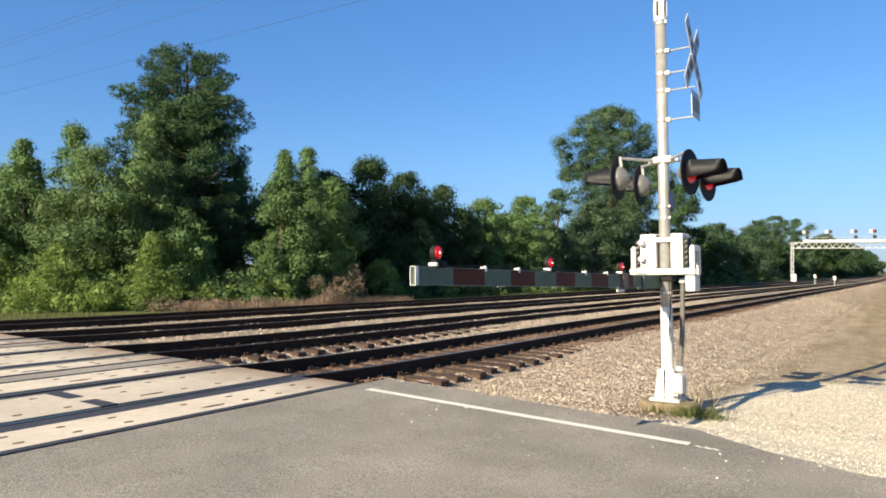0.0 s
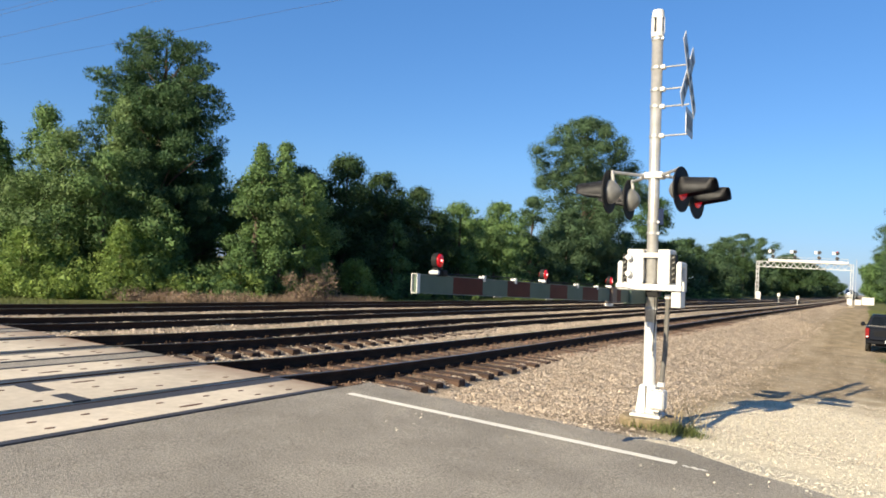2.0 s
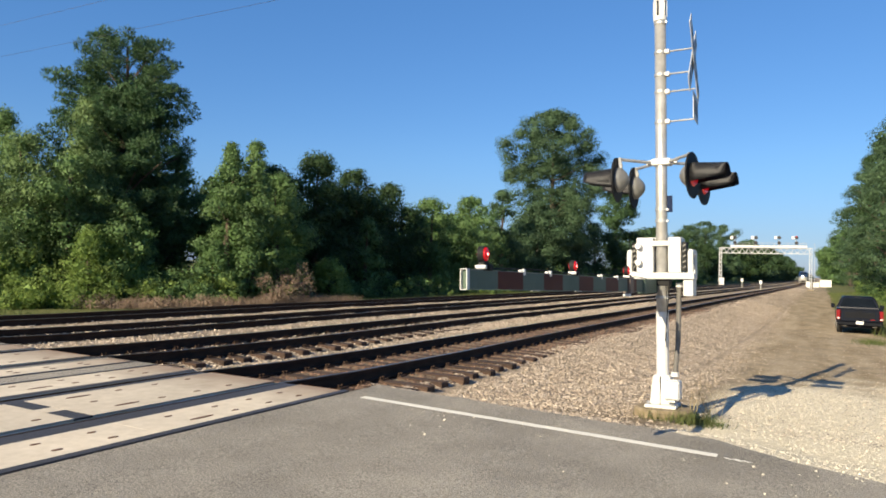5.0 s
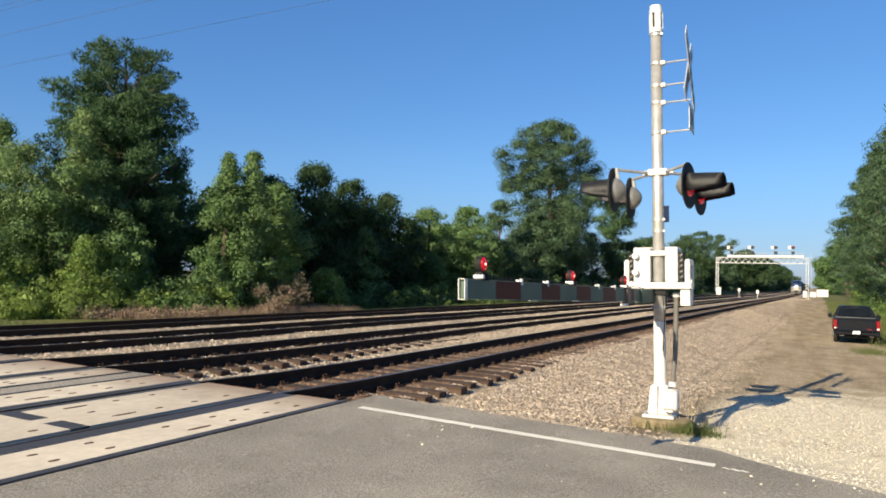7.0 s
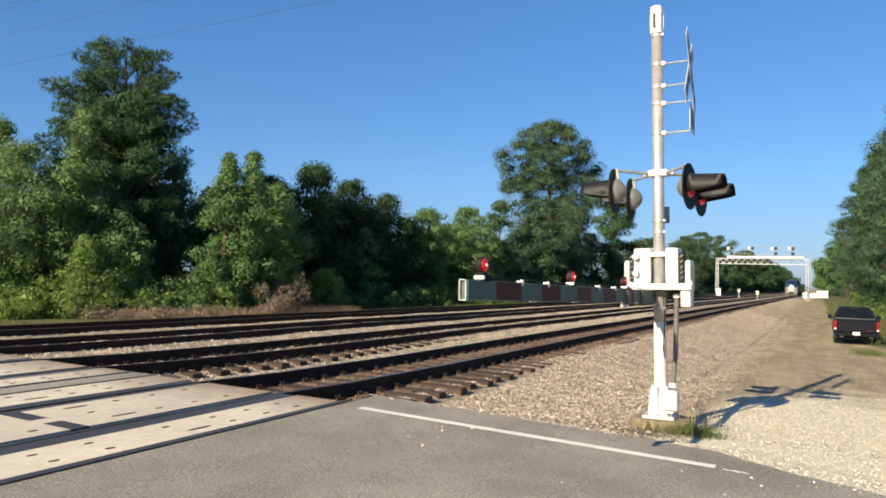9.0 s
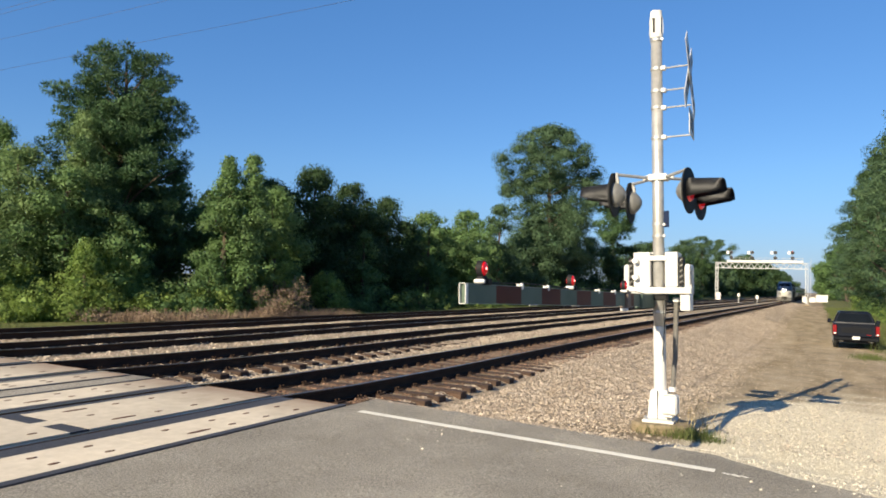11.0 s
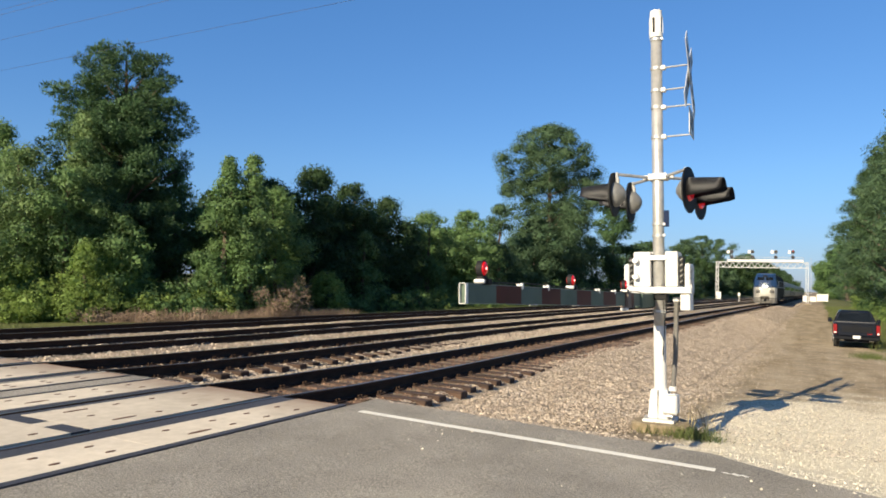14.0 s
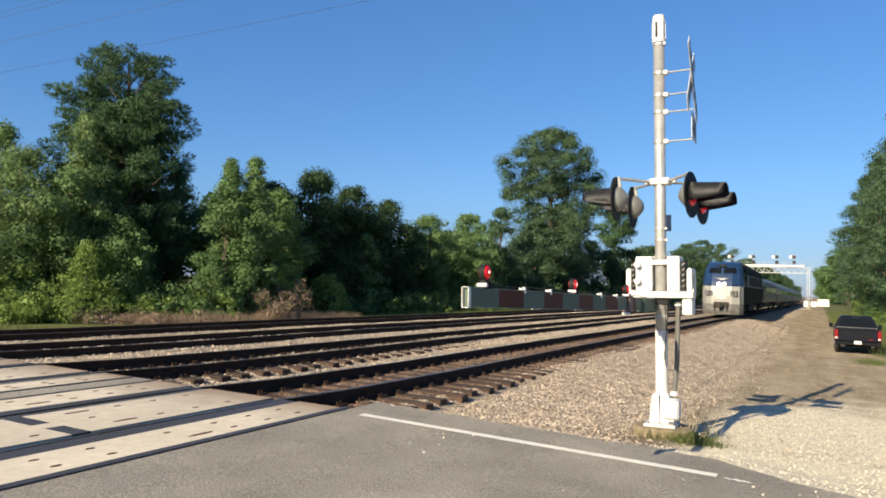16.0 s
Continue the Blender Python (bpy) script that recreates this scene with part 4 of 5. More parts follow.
SHAPES = {
    # share of the half width at heights 0 to 1 of the crown
    "oval": ((0, 0.45), (0.15, 0.85), (0.4, 1.0), (0.65, 0.9), (0.85, 0.6), (1.0, 0.15)),
    "pine": ((0, 0.9), (0.2, 1.0), (0.45, 0.98), (0.65, 0.92), (0.82, 0.74), (0.93, 0.55), (1.0, 0.3)),
    "spire": ((0, 0.9), (0.25, 1.0), (0.5, 0.8), (0.75, 0.5), (0.92, 0.22), (1.0, 0.06)),
    "high": ((0, 0.55), (0.15, 0.72), (0.35, 0.8), (0.55, 1.0), (0.75, 0.95), (0.9, 0.65), (1.0, 0.2)),
    "flat": ((0, 0.2), (0.3, 0.35), (0.55, 0.55), (0.75, 1.0), (0.92, 0.8), (1.0, 0.3)),
}


def shape_at(rows, f):
    for (a, va), (b, vb) in zip(rows, rows[1:]):
        if f <= b:
            return va + (vb - va) * (f - a) / (b - a)
    return rows[-1][1]


def tree(x, y, height, half, shape, material, label, seed, low=0.08, clump=0.85, count=90, leaf=0.17, dense=95, lean=0.0, group="trees along the railway", ragged=0.3):
    rnd = random.Random(seed)
    t = thing("tree", label, "tree", group)
    z0 = ground_level(x, y)
    t.location = (x, y, z0)
    blobs, twigs = [], []
    zl = height * low
    for k in range(count):
        f = rnd.random() ** 0.8
        w = half * shape_at(SHAPES[shape], f)
        a = rnd.uniform(0, 6.283)
        d = w * (rnd.random() ** 0.55)
        lump = 1 + ragged * noise.noise(Vector((math.cos(a) * 1.6 + seed, math.sin(a) * 1.6, f * 4.5)))
        d = min(d, w) * lump
        rad = clump * rnd.uniform(0.6, 1.25) * (0.55 + 0.45 * min(w / half + 0.1, 1))
        z = zl + (height - zl - rad * 0.5) * f
        blobs.append((d * math.cos(a) + lean * f, d * math.sin(a), z, rad, rnd.uniform(0.6, 0.9)))
        if k % 19 == 0:
            twigs.append((blobs[-1][0], blobs[-1][1], z))
    for k in range(3):
        blobs.append((rnd.uniform(-0.2, 0.2) * half + lean, rnd.uniform(-0.2, 0.2) * half, height - clump * 0.45 - rnd.uniform(0, 0.5), clump * 0.6, 0.9))
    r0 = 0.022 * height + 0.05
    part("trunk", limb_mesh((0, 0, -0.15), (lean, 0, height * 0.9), r0, 0.03, twigs, rnd), BARK, t, "brown barked trunk with limbs")
    crown = new("crown", crown_mesh("crown", blobs, dense, leaf, material, seed))
    crown.parent = t
    return t


def bush(x, y, height, half, material, label, seed, leaf=0.10, dense=170, group="undergrowth along the railway", needles=False):
    rnd = random.Random(seed)
    z0 = ground_level(x, y)
    blobs = []
    n = int(8 + half * 9)
    for k in range(n):
        a, d = rnd.uniform(0, 6.283), half * rnd.random() ** 0.5
        z = rnd.random() ** 1.2 * height * (1 - 0.5 * (d / half) ** 2)
        rad = rnd.uniform(0.28, 0.55) * min(max(height / 2, 0.7), 1.3)
        blobs.append((d * math.cos(a), d * math.sin(a), max(z, rad * 0.5), rad, 0.85))
    ob = new("bush", crown_mesh("bush", blobs, dense, leaf, material, seed, needles=needles))
    ob.location = (x, y, z0)
    return tagged(ob, label, "bush", group)


def pine(x, y, height, half, label, seed, boughs=190):
    """A pine of tufted boughs: limbs in uneven tiers, each ending in round tufts of needles, with gaps between."""
    rnd = random.Random(seed)
    t = thing("tree", label, "tree", "trees along the railway")
    t.location = (x, y, ground_level(x, y))
    blobs, twigs, core = [], [], []
    rows = ((0, 0.95), (0.3, 1.0), (0.6, 0.98), (0.76, 0.92), (0.87, 0.78), (0.94, 0.58), (1.0, 0.3))
    for k in range(boughs):
        f = 0.06 + 0.93 * ((k + rnd.random()) / boughs) ** 0.92
        a = k * 2.4 + rnd.uniform(-0.4, 0.4)
        w = half * shape_at(rows, f) * rnd.uniform(0.66, 1.03)
        z = height * f
        rise = rnd.uniform(0.1, 0.4)
        n = max(int(w / 0.62), 2)
        for j in range(n):
            g = 0.38 + 0.62 * (j + 0.6) / n
            rad = rnd.uniform(0.32, 0.56)
            side = rnd.uniform(-0.32, 0.32) * (0.4 + g)
            blobs.append((w * g * math.cos(a) - side * math.sin(a), w * g * math.sin(a) + side * math.cos(a), min(z + rise * w * (g - 0.5) + rnd.uniform(-0.16, 0.16), height - rad * 0.6), rad, 0.8))
        if k % 4 == 0:
            twigs.append((w * 0.85 * math.cos(a), w * 0.85 * math.sin(a), z))
        if f < 0.80:
            g = rnd.uniform(0.1, 0.6)
            core.append((w * g * math.cos(a), w * g * math.sin(a), z, rnd.uniform(0.6, 0.9), 0.9))
    part("trunk", limb_mesh((0, 0, -0.15), (0.2, 0, height * 0.95), 0.26, 0.05, twigs, rnd), BARK, t, "brown barked trunk with limbs")
    for bl, lf, dn, nd in ((blobs, 0.14, 250, True), (core, 0.14, 150, False)):
        crown = new("crown", crown_mesh("crown", bl, dn, lf, LEAF_PINE, seed, 0.0, (0.5, 0.95), nd))
        crown.parent = t


PINE_L = "tall dark green pine with a broad lumpy crown"
OAK_L = "broad leaved green tree with a rounded crown"
POP_L = "young light green tree with a pointed crown"
# far side of the tracks, along the line
pine(-30.4, 22.5, 13.4, 3.85, PINE_L, 21, 170)
tree(-29.6, 20.2, 9.6, 2.3, "spire", LEAF_OLIVE, "olive green tree with fine leaves before the pine", 47, 0.0, 0.7, 150, 0.10, 190)
tree(-29.8, 17.4, 7.6, 2.0, "oval", LEAF_OLIVE, "olive green tree with fine leaves before the pine", 48, 0.0, 0.7, 90, 0.10, 190)
tree(-32.4, 18.0, 9.0, 2.4, "spire", LEAF_BROAD, POP_L, 22, 0.0, 0.75, 120, 0.12, 150)
tree(-34.6, 14.2, 6.4, 2.4, "oval", LEAF_BROAD, OAK_L, 23, 0.0, 0.75, 80, 0.12, 150)
tree(-33.0, 15.9, 7.9, 1.8, "spire", LEAF_BROAD, POP_L, 42, 0.0, 0.62, 130, 0.12, 150)
tree(-35.8, 16.6, 7.2, 2.6, "oval", LEAF_OLIVE, OAK_L, 43, 0.0, 0.8, 80, 0.13, 130)
tree(-37.0, 12.6, 5.8, 2.6, "oval", LEAF_BROAD, OAK_L, 44, 0.0, 0.8, 70, 0.13, 130)
tree(-28.3, 18.6, 6.6, 2.2, "oval", LEAF_BROAD, OAK_L, 24, 0.02, 0.7, 60, 0.12, 150)
tree(-27.0, 20.4, 4.6, 1.7, "oval", LEAF_BROAD, OAK_L, 46, 0.0, 0.6, 60, 0.11, 170)
tree(-31.0, 26.5, 8.0, 2.2, "oval", LEAF_BROAD, OAK_L, 25, 0.05, 0.8, 60, 0.14, 120)
tree(-24.9, 24.6, 7.9, 1.5, "spire", LEAF_BROAD, POP_L, 26, 0.0, 0.6, 130, 0.12, 150)
tree(-24.3, 25.6, 8.1, 1.4, "spire", LEAF_BROAD, POP_L, 49, 0.0, 0.58, 120, 0.12, 150)
tree(-26.0, 29.0, 7.0, 2.4, "oval", LEAF_BROAD, OAK_L, 27, 0.0, 0.75, 110, 0.12, 150)
tree(-29.5, 32.6, 8.3, 2.9, "oval", LEAF_DARK, OAK_L, 28, 0.0, 0.95, 105, 0.14, 120)
tree(-28.0, 35.0, 9.2, 2.9, "oval", LEAF_DARK, OAK_L, 29, 0.0, 0.95, 110, 0.14, 120)
tree(-28.5, 40.0, 8.9, 3.3, "oval", LEAF_DARK, OAK_L, 30, 0.0, 1.0, 110, 0.15, 110)
tree(-26.0, 37.8, 5.2, 1.7, "spire", LEAF_BROAD, POP_L, 31, 0.02, 0.6, 50, 0.13, 140)
tree(-29.0, 45.0, 8.5, 3.4, "oval", LEAF_DARK, OAK_L, 32, 0.03, 0.9, 80, 0.16, 100)
tree(-28.0, 50.0, 7.9, 3.4, "oval", LEAF_BROAD, OAK_L, 33, 0.03, 0.9, 80, 0.16, 100)
tree(-27.5, 56.0, 8.6, 3.4, "oval", LEAF_BROAD, OAK_L, 34, 0.03, 0.9, 80, 0.17, 90)
tree(-26.0, 52.5, 6.0, 2.4, "oval", LEAF_BROAD, OAK_L, 35, 0.02, 0.8, 60, 0.16, 100)
tree(-27.5, 63.0, 10.0, 2.6, "spire", LEAF_GREY, POP_L, 36, 0.03, 0.9, 80, 0.17, 90)
tree(-26.8, 75.5, 20.6, 6.4, "high", LEAF_GREY, "very tall spreading green tree with airy crown", 37, 0.06, 1.2, 310, 0.16, 105, ragged=0.5)
tree(-27.5, 82.0, 13.0, 4.5, "oval", LEAF_GREY, OAK_L, 38, 0.03, 1.2, 90, 0.15, 100)
tree(-26.0, 69.0, 9.5, 3.2, "oval", LEAF_GREY, OAK_L, 39, 0.02, 1.0, 80, 0.18, 85)
tree(-26.5, 102.0, 14.6, 3.8, "flat", LEAF_PINE, PINE_L, 40, 0.25, 1.2, 75, 0.22, 60)
tree(-27.0, 93.0, 8.8, 3.8, "oval", LEAF_DARK, OAK_L, 41, 0.02, 1.2, 70, 0.2, 70)
for k in range(12):
    y = 108 + k * 12.5
    tree(-26.0 - (k % 3), y, 8.5 + 2.2 * ((k * 7) % 5) / 4, 5.2, "oval", (LEAF_DARK, LEAF_GREY)[k % 2], OAK_L, 50 + k, 0.01, 1.5, 60, 0.3, 34)
tree(-26.5, 165.0, 13.2, 3.4, "flat", LEAF_GREY, PINE_L, 70, 0.3, 1.2, 60, 0.22, 55)
tree(-26.0, 186.0, 15.6, 4.2, "flat", LEAF_GREY, PINE_L, 71, 0.3, 1.3, 60, 0.24, 50)
tree(-26.0, 217.0, 16.8, 5.0, "flat", LEAF_GREY, PINE_L, 72, 0.3, 1.4, 60, 0.26, 50)
for k in range(14):
    y = 262 + k * 22
    tree(-25.0 + 0.012 * (y - 260), y, 13.0 + 3.0 * ((k * 5) % 7) / 6, 9.0, "oval", (LEAF_DARK, LEAF_GREY)[k % 2], OAK_L, 80 + k, 0.01, 2.4, 60, 0.55, 14)
# second row, closing the gaps behind
for k in range(20):
    y = 20 + k * 4.0
    tree((-37.5 if k < 2 else -32.5) - (k % 3) * 0.8, y, 6.2 + 0.6 * (k % 4), 3.2, "oval", LEAF_DARK, OAK_L, 110 + k, 0.01, 1.2, 55, 0.3, 30)
# near side of the tracks, behind the parked truck
for k, (x, y, h, w) in enumerate(((9.0, 52, 21.0, 4.6), (8.2, 61, 21.0, 4.4), (7.6, 71, 20.5, 4.3), (7.3, 83, 20.5, 4.4), (7.2, 96, 21.0, 4.6), (7.0, 110, 21.5, 4.8),
                                   (7.0, 126, 22.0, 5.2), (7.0, 144, 22.0, 5.5), (7.0, 165, 22.0, 6.0), (7.0, 190, 22.0, 6.5), (7.0, 218, 22.0, 7.0), (7.0, 250, 22.0, 7.5))):
    tree(x + 0.5, y, h, w, "oval", (LEAF_GREY, LEAF_DARK, LEAF_GREY)[k % 3], "tall green tree at the edge of the gravel lane", 140 + k, 0.02, 1.15, 110 if k < 7 else 70, 0.17 if k < 7 else 0.22, 92 if k < 7 else 36,
         group="trees beside the gravel lane")
for k in range(8):
    y = 285 + 36 * k
    tree(9.0 - 0.006 * y, y, 20, 9.0, "oval", LEAF_BROAD, "tall green tree at the edge of the gravel lane", 160 + k, 0.01, 2.6, 60, 0.6, 12, group="trees beside the gravel lane")
# young growth in front of the tall trees
for k, (y, h, w) in enumerate(((13.8, 2.6, 1.5), (15.4, 2.9, 1.5), (16.8, 2.4, 1.4), (18.4, 3.4, 1.3), (20.2, 3.2, 1.3), (23.6, 2.8, 1.3), (25.6, 3.4, 1.3), (27.6, 4.4, 1.5), (29.6, 3.2, 1.3), (31.6, 2.6, 1.2))):
    tree(thicket_edge(y) - 1.5 + 1.5 * (k % 2), y, h, w, ("oval", "spire")[k % 2], (LEAF_LIGHT, LEAF_BROAD)[k % 3 == 2], "bright green sapling in front of taller trees", 180 + k, 0.0, 0.55, 55, 0.10, 180, group="saplings along the railway")
# undergrowth
rb = random.Random(9)
k = 0
for y in np.arange(13.0, 62, 1.8):
    x = thicket_edge(y) + rb.uniform(-0.5, 0.4)
    low_dry, tall_dry = 17.8 < y < 23.5, 24.5 < y < 28.5
    mats = (LEAF_LIGHT, LEAF_LIGHT, LEAF_BROAD) if y < 28 else (LEAF_BROAD, LEAF_DARK, LEAF_LIGHT)
    bush(x, float(y), rb.uniform(1.2, 2.1), rb.uniform(1.1, 1.6), mats[k % 3], "dense green undergrowth bush", 200 + k)
    if low_dry or tall_dry:
        bush(x + 1.7, float(y) - 0.4, rb.uniform(0.3, 0.5) if low_dry else rb.uniform(1.6, 2.1), rb.uniform(0.9, 1.3), LEAF_DRY, "dry brown brush at the thicket edge", 260 + k, 0.09, 230, needles=True)
    k += 1
for x, y, h in ((-30.2, 11.6, 1.6), (-29.3, 12.9, 1.8), (-28.4, 14.0, 1.7), (-27.7, 15.0, 2.0), (-26.9, 15.9, 1.6), (-26.3, 16.8, 1.9), (-25.9, 17.7, 1.4), (-28.9, 15.6, 2.6), (-27.9, 17.2, 2.7), (-26.9, 18.6, 2.4), (-25.6, 21.4, 1.9), (-24.6, 23.6, 1.8)):
    bush(x, y, h, 1.35, LEAF_LIGHT, "dense green undergrowth bush", 330 + int(y * 10))
for y in np.arange(64, 150, 5):
    bush(-23.8 + rb.uniform(-0.6, 0.6), float(y), rb.uniform(1.6, 2.8), 3.0, (LEAF_DARK, LEAF_BROAD)[k % 2], "dense green undergrowth bush", 200 + k, 0.18, 60)
    k += 1
for y in np.arange(50, 130, 4.0):
    bush(6.2 + rb.uniform(-0.3, 0.8), float(y), rb.uniform(1.5, 2.6), 1.6, (LEAF_LIGHT, LEAF_BROAD)[k % 2], "green weedy bush beside the lane", 200 + k, 0.14, 70)
    k += 1


def blades(name, label, spots, height, material, seed, width=1.0):
    """Thin upright grass blades."""
    r = np.random.default_rng(seed)
    p = np.asarray(spots, float)
    n = len(p)
    h = r.uniform(0.4, 1.1, n)[:, None] * height
    a = r.uniform(0, 6.283, n)
    w = np.stack([np.cos(a), np.sin(a), 0 * a], 1) * (0.004 + 0.010 * h) * width
    bend = r.normal(size=(n, 3)) * 0.35 * h
    bend[:, 2] = 0
    up = np.array([0, 0, 1.0]) * h
    co = np.stack([p - w, p + w, p + up + bend + w * 0.15, p + up + bend - w * 0.15], 1).reshape(-1, 3)
    return tagged(new(name, raw_mesh(name, co, np.arange(len(co)).reshape(-1, 4), material)), label, "grass", kind="stuff")


rg = np.random.default_rng(21)


def around(cx, cy, sx, sy, n):
    return [(x, y, ground_level(x, y) - 0.02) for x, y in zip(rg.normal(cx, sx, n), rg.normal(cy, sy, n))]


blades("weeds", "green weeds growing round the signal footing", around(-0.86, 9.5, 0.2, 0.12, 560) + around(-1.3, 9.52, 0.2, 0.05, 60) + around(-0.85, 9.72, 0.1, 0.1, 150), 0.17, GRASS, 31)
blades("dry_stalks", "tall thin dry stalks beside the signal footing", around(-0.92, 10.05, 0.16, 0.12, 36), 0.55, surface("dry_stalk", (0.28, 0.224, 0.12), (0.36, 0.288, 0.16), rough=0.9), 32, 0.8)
blades("grass_tufts", "low grass tuft behind the parked truck", around(2.35, 33.2, 0.35, 0.6, 900), 0.24, GRASS, 33)
lane = [(x, y, ground_level(x, y) - 0.02) for x, y in zip(rg.uniform(0.9, 8.5, 26000), 14 + 120 * rg.uniform(0, 1, 26000) ** 1.25) if x > 3.4 - 1.8 * ramp01(y, 34, 46) - 0.005 * max(y - 46, 0) + 0.5 * noise.noise(Vector((x, y * 0.3, 4)))]
blades("lane_grass", "long green grass along the lane edge", lane, 0.55, GRASS, 34)
far = [(x, y, ground_level(x, y) - 0.02) for x, y in zip(rg.uniform(-31, -20.3, 30000), rg.uniform(8, 60, 30000)) if x > thicket_edge(y) - 0.8]
blades("verge_grass", "rough green grass below the thicket", [p for p in far if p[1] < 14.5 or p[0] < thicket_edge(p[1]) + 0.4 or p[1] > 30], 0.2, GRASS, 35, 1.6)
straw = [(x, y, ground_level(x, y) - 0.02) for x, y in zip(rg.uniform(-30, -20.6, 30000), rg.uniform(17.6, 31, 30000)) if thicket_edge(y) + 0.3 < x < thicket_edge(y) + 2.7 + 0.6 * noise.noise(Vector((x, y, 6)))]
blades("dry_grass", "matted dry brown grass at the foot of the thicket", straw, 0.42, LEAF_DRY, 36, 1.0)


# ---- signal bridge over the tracks ----
STEEL_GREY = surface("bridge_steel", (0.36, 0.375, 0.39), (0.48, 0.495, 0.51), scale=4, rough=0.55, metal=0.2)
SIGNAL_DARK = surface("signal_black", (0.016, 0.016, 0.018), (0.024, 0.024, 0.026), rough=0.6)


def build_bridge():
    b = thing("signal_bridge", "grey steel lattice signal bridge spanning the tracks", "signal bridge")
    b.location = (0, 160, 0)
    xl, xr, zt, zb = -19.1, -1.9, 7.45, 6.2
    for x in (xl, xr):
        g = ground_level(x, 160) - 0.05
        leg = bmesh.new()
        for u in (-0.22, 0.22):
            for v in (-0.3, 0.3):
                box(leg, x + u - 0.05, v - 0.05, g, x + u + 0.05, v + 0.05, zt)
        for k in range(9):
            z0, z1 = g + (zt - g) * k / 9, g + (zt - g) * (k + 1) / 9
            s = 1 if k % 2 else -1
            for v in (-0.3, 0.3):
                tube(leg, (x - 0.22 * s, v, z0), (x + 0.22 * s, v, z1), 0.035, seg=5)
        part("leg", leg, STEEL_GREY, b)
        part("footing", boxes((x - 0.6, -0.6, g - 0.3, x + 0.6, 0.6, g + 0.25), bevel=0.05), CAST_CONCRETE, b)
    part("control_box", boxes((xl - 0.1, -1.1, ground_level(xl, 160), xl + 0.9, -0.55, ground_level(xl, 160) + 1.7), bevel=0.04), WHITE_PAINT, b, "white control cabinet at the bridge leg")
    part("ladder", tubes(*[((xr + 0.7, v, -1.0), (xr + 0.7, v, 8.4), 0.04, None, 6) for v in (-0.2, 0.2)], *[((xr + 0.7, -0.2, z * 0.5 - 0.8), (xr + 0.7, 0.2, z * 0.5 - 0.8), 0.03, None, 5) for z in range(18)]), STEEL_GREY, b)
    for v in (-0.5, 0.5):
        ch = bmesh.new()
        box(ch, xl - 0.3, v - 0.08, zt - 0.13, xr + 0.3, v + 0.08, zt)
        box(ch, xl - 0.3, v - 0.08, zb, xr + 0.3, v + 0.08, zb + 0.13)
        part("chord", ch, STEEL_GREY, b)
        br = bmesh.new()
        n = 14
        for k in range(n):
            x0, x1 = xl + (xr - xl) * k / n, xl + (xr - xl) * (k + 1) / n
            tube(br, (x0, v, zb + 0.1), ((x0 + x1) / 2, v, zt - 0.1), 0.05, seg=5)
            tube(br, ((x0 + x1) / 2, v, zt - 0.1), (x1, v, zb + 0.1), 0.05, seg=5)
        part("lattice", br, STEEL_GREY, b)
    part("walkway", boxes((-17.0, -0.75, zt + 0.01, -2.6, 0.75, zt + 0.10)), STEEL_GREY, b, "steel grating walkway")
    rl = bmesh.new()
    for z in (zt + 0.5, zt + 0.95):
        tube(rl, (-17.0, -0.75, z), (-2.6, -0.75, z), 0.035, seg=5)
    for k in range(13):
        x = -17.0 + 1.2 * k
        tube(rl, (x, -0.75, zt), (x, -0.75, zt + 0.95), 0.035, seg=5)
    part("railing", rl, STEEL_GREY, b)
    part("kick_panel", boxes((-17.0, -0.80, zt + 0.05, -2.6, -0.77, zt + 0.42)), WHITE_PAINT, b, "pale walkway screen")
    for x in (-16.3, -12.2, -7.8, -4.6):
        h = part("signal_mast", tubes(((x, -0.6, zt), (x, -0.6, 10.0), 0.06, None, 8)), STEEL_GREY, b)
        part("case", boxes((x - 0.85, -0.75, 9.2, x - 0.30, -0.35, 9.85), bevel=0.05), WHITE_PAINT, h, "pale relay case")
        for z in (8.45, 9.55):
            hd = bmesh.new()
            tube(hd, (x + 0.1, -0.95, z), (x + 0.1, -0.70, z), 0.36, seg=18)
            part("signal_head", hd, SIGNAL_DARK, h, "round black signal head")
            for u, w in ((0, 0.17), (-0.16, -0.1), (0.16, -0.1)):
                tb = bmesh.new()
                tube(tb, (x + 0.1 + u, -1.15, z + w), (x + 0.1 + u, -0.95, z + w), 0.12, seg=10)
                part("visor", tb, SIGNAL_DARK, h)
    part("red_aspect", tubes(((-4.5, -1.17, 9.77), (-4.5, -1.16, 9.77), 0.11, None, 12)), RED_LENS, b, "lit red signal aspect")


build_bridge()


# ---- trackside boxes ----
def cabinet(name, label, x, y, w, d, h, roof=0.08):
    z = ground_level(x, y)
    c = thing(name, label, "cabinet")
    c.location = (x, y, z - 0.04)
    part("body", boxes((-w / 2, -d / 2, 0, w / 2, d / 2, h), bevel=0.03), WHITE_PAINT, c)
    part("roof", boxes((-w / 2 - 0.08, -d / 2 - 0.08, h, w / 2 + 0.08, d / 2 + 0.08, h + roof), bevel=0.02), WHITE_PAINT, c)
    dr = part("door", boxes((-w * 0.3, -d / 2 - 0.03, 0.12, w * 0.1, -d / 2 - 0.003, h * 0.92), bevel=0.008), WHITE_PAINT, c)
    part("handle", boxes((w * 0.05, -d / 2 - 0.06, h * 0.5, w * 0.08, -d / 2 - 0.03, h * 0.56)), GALVANISED, dr)


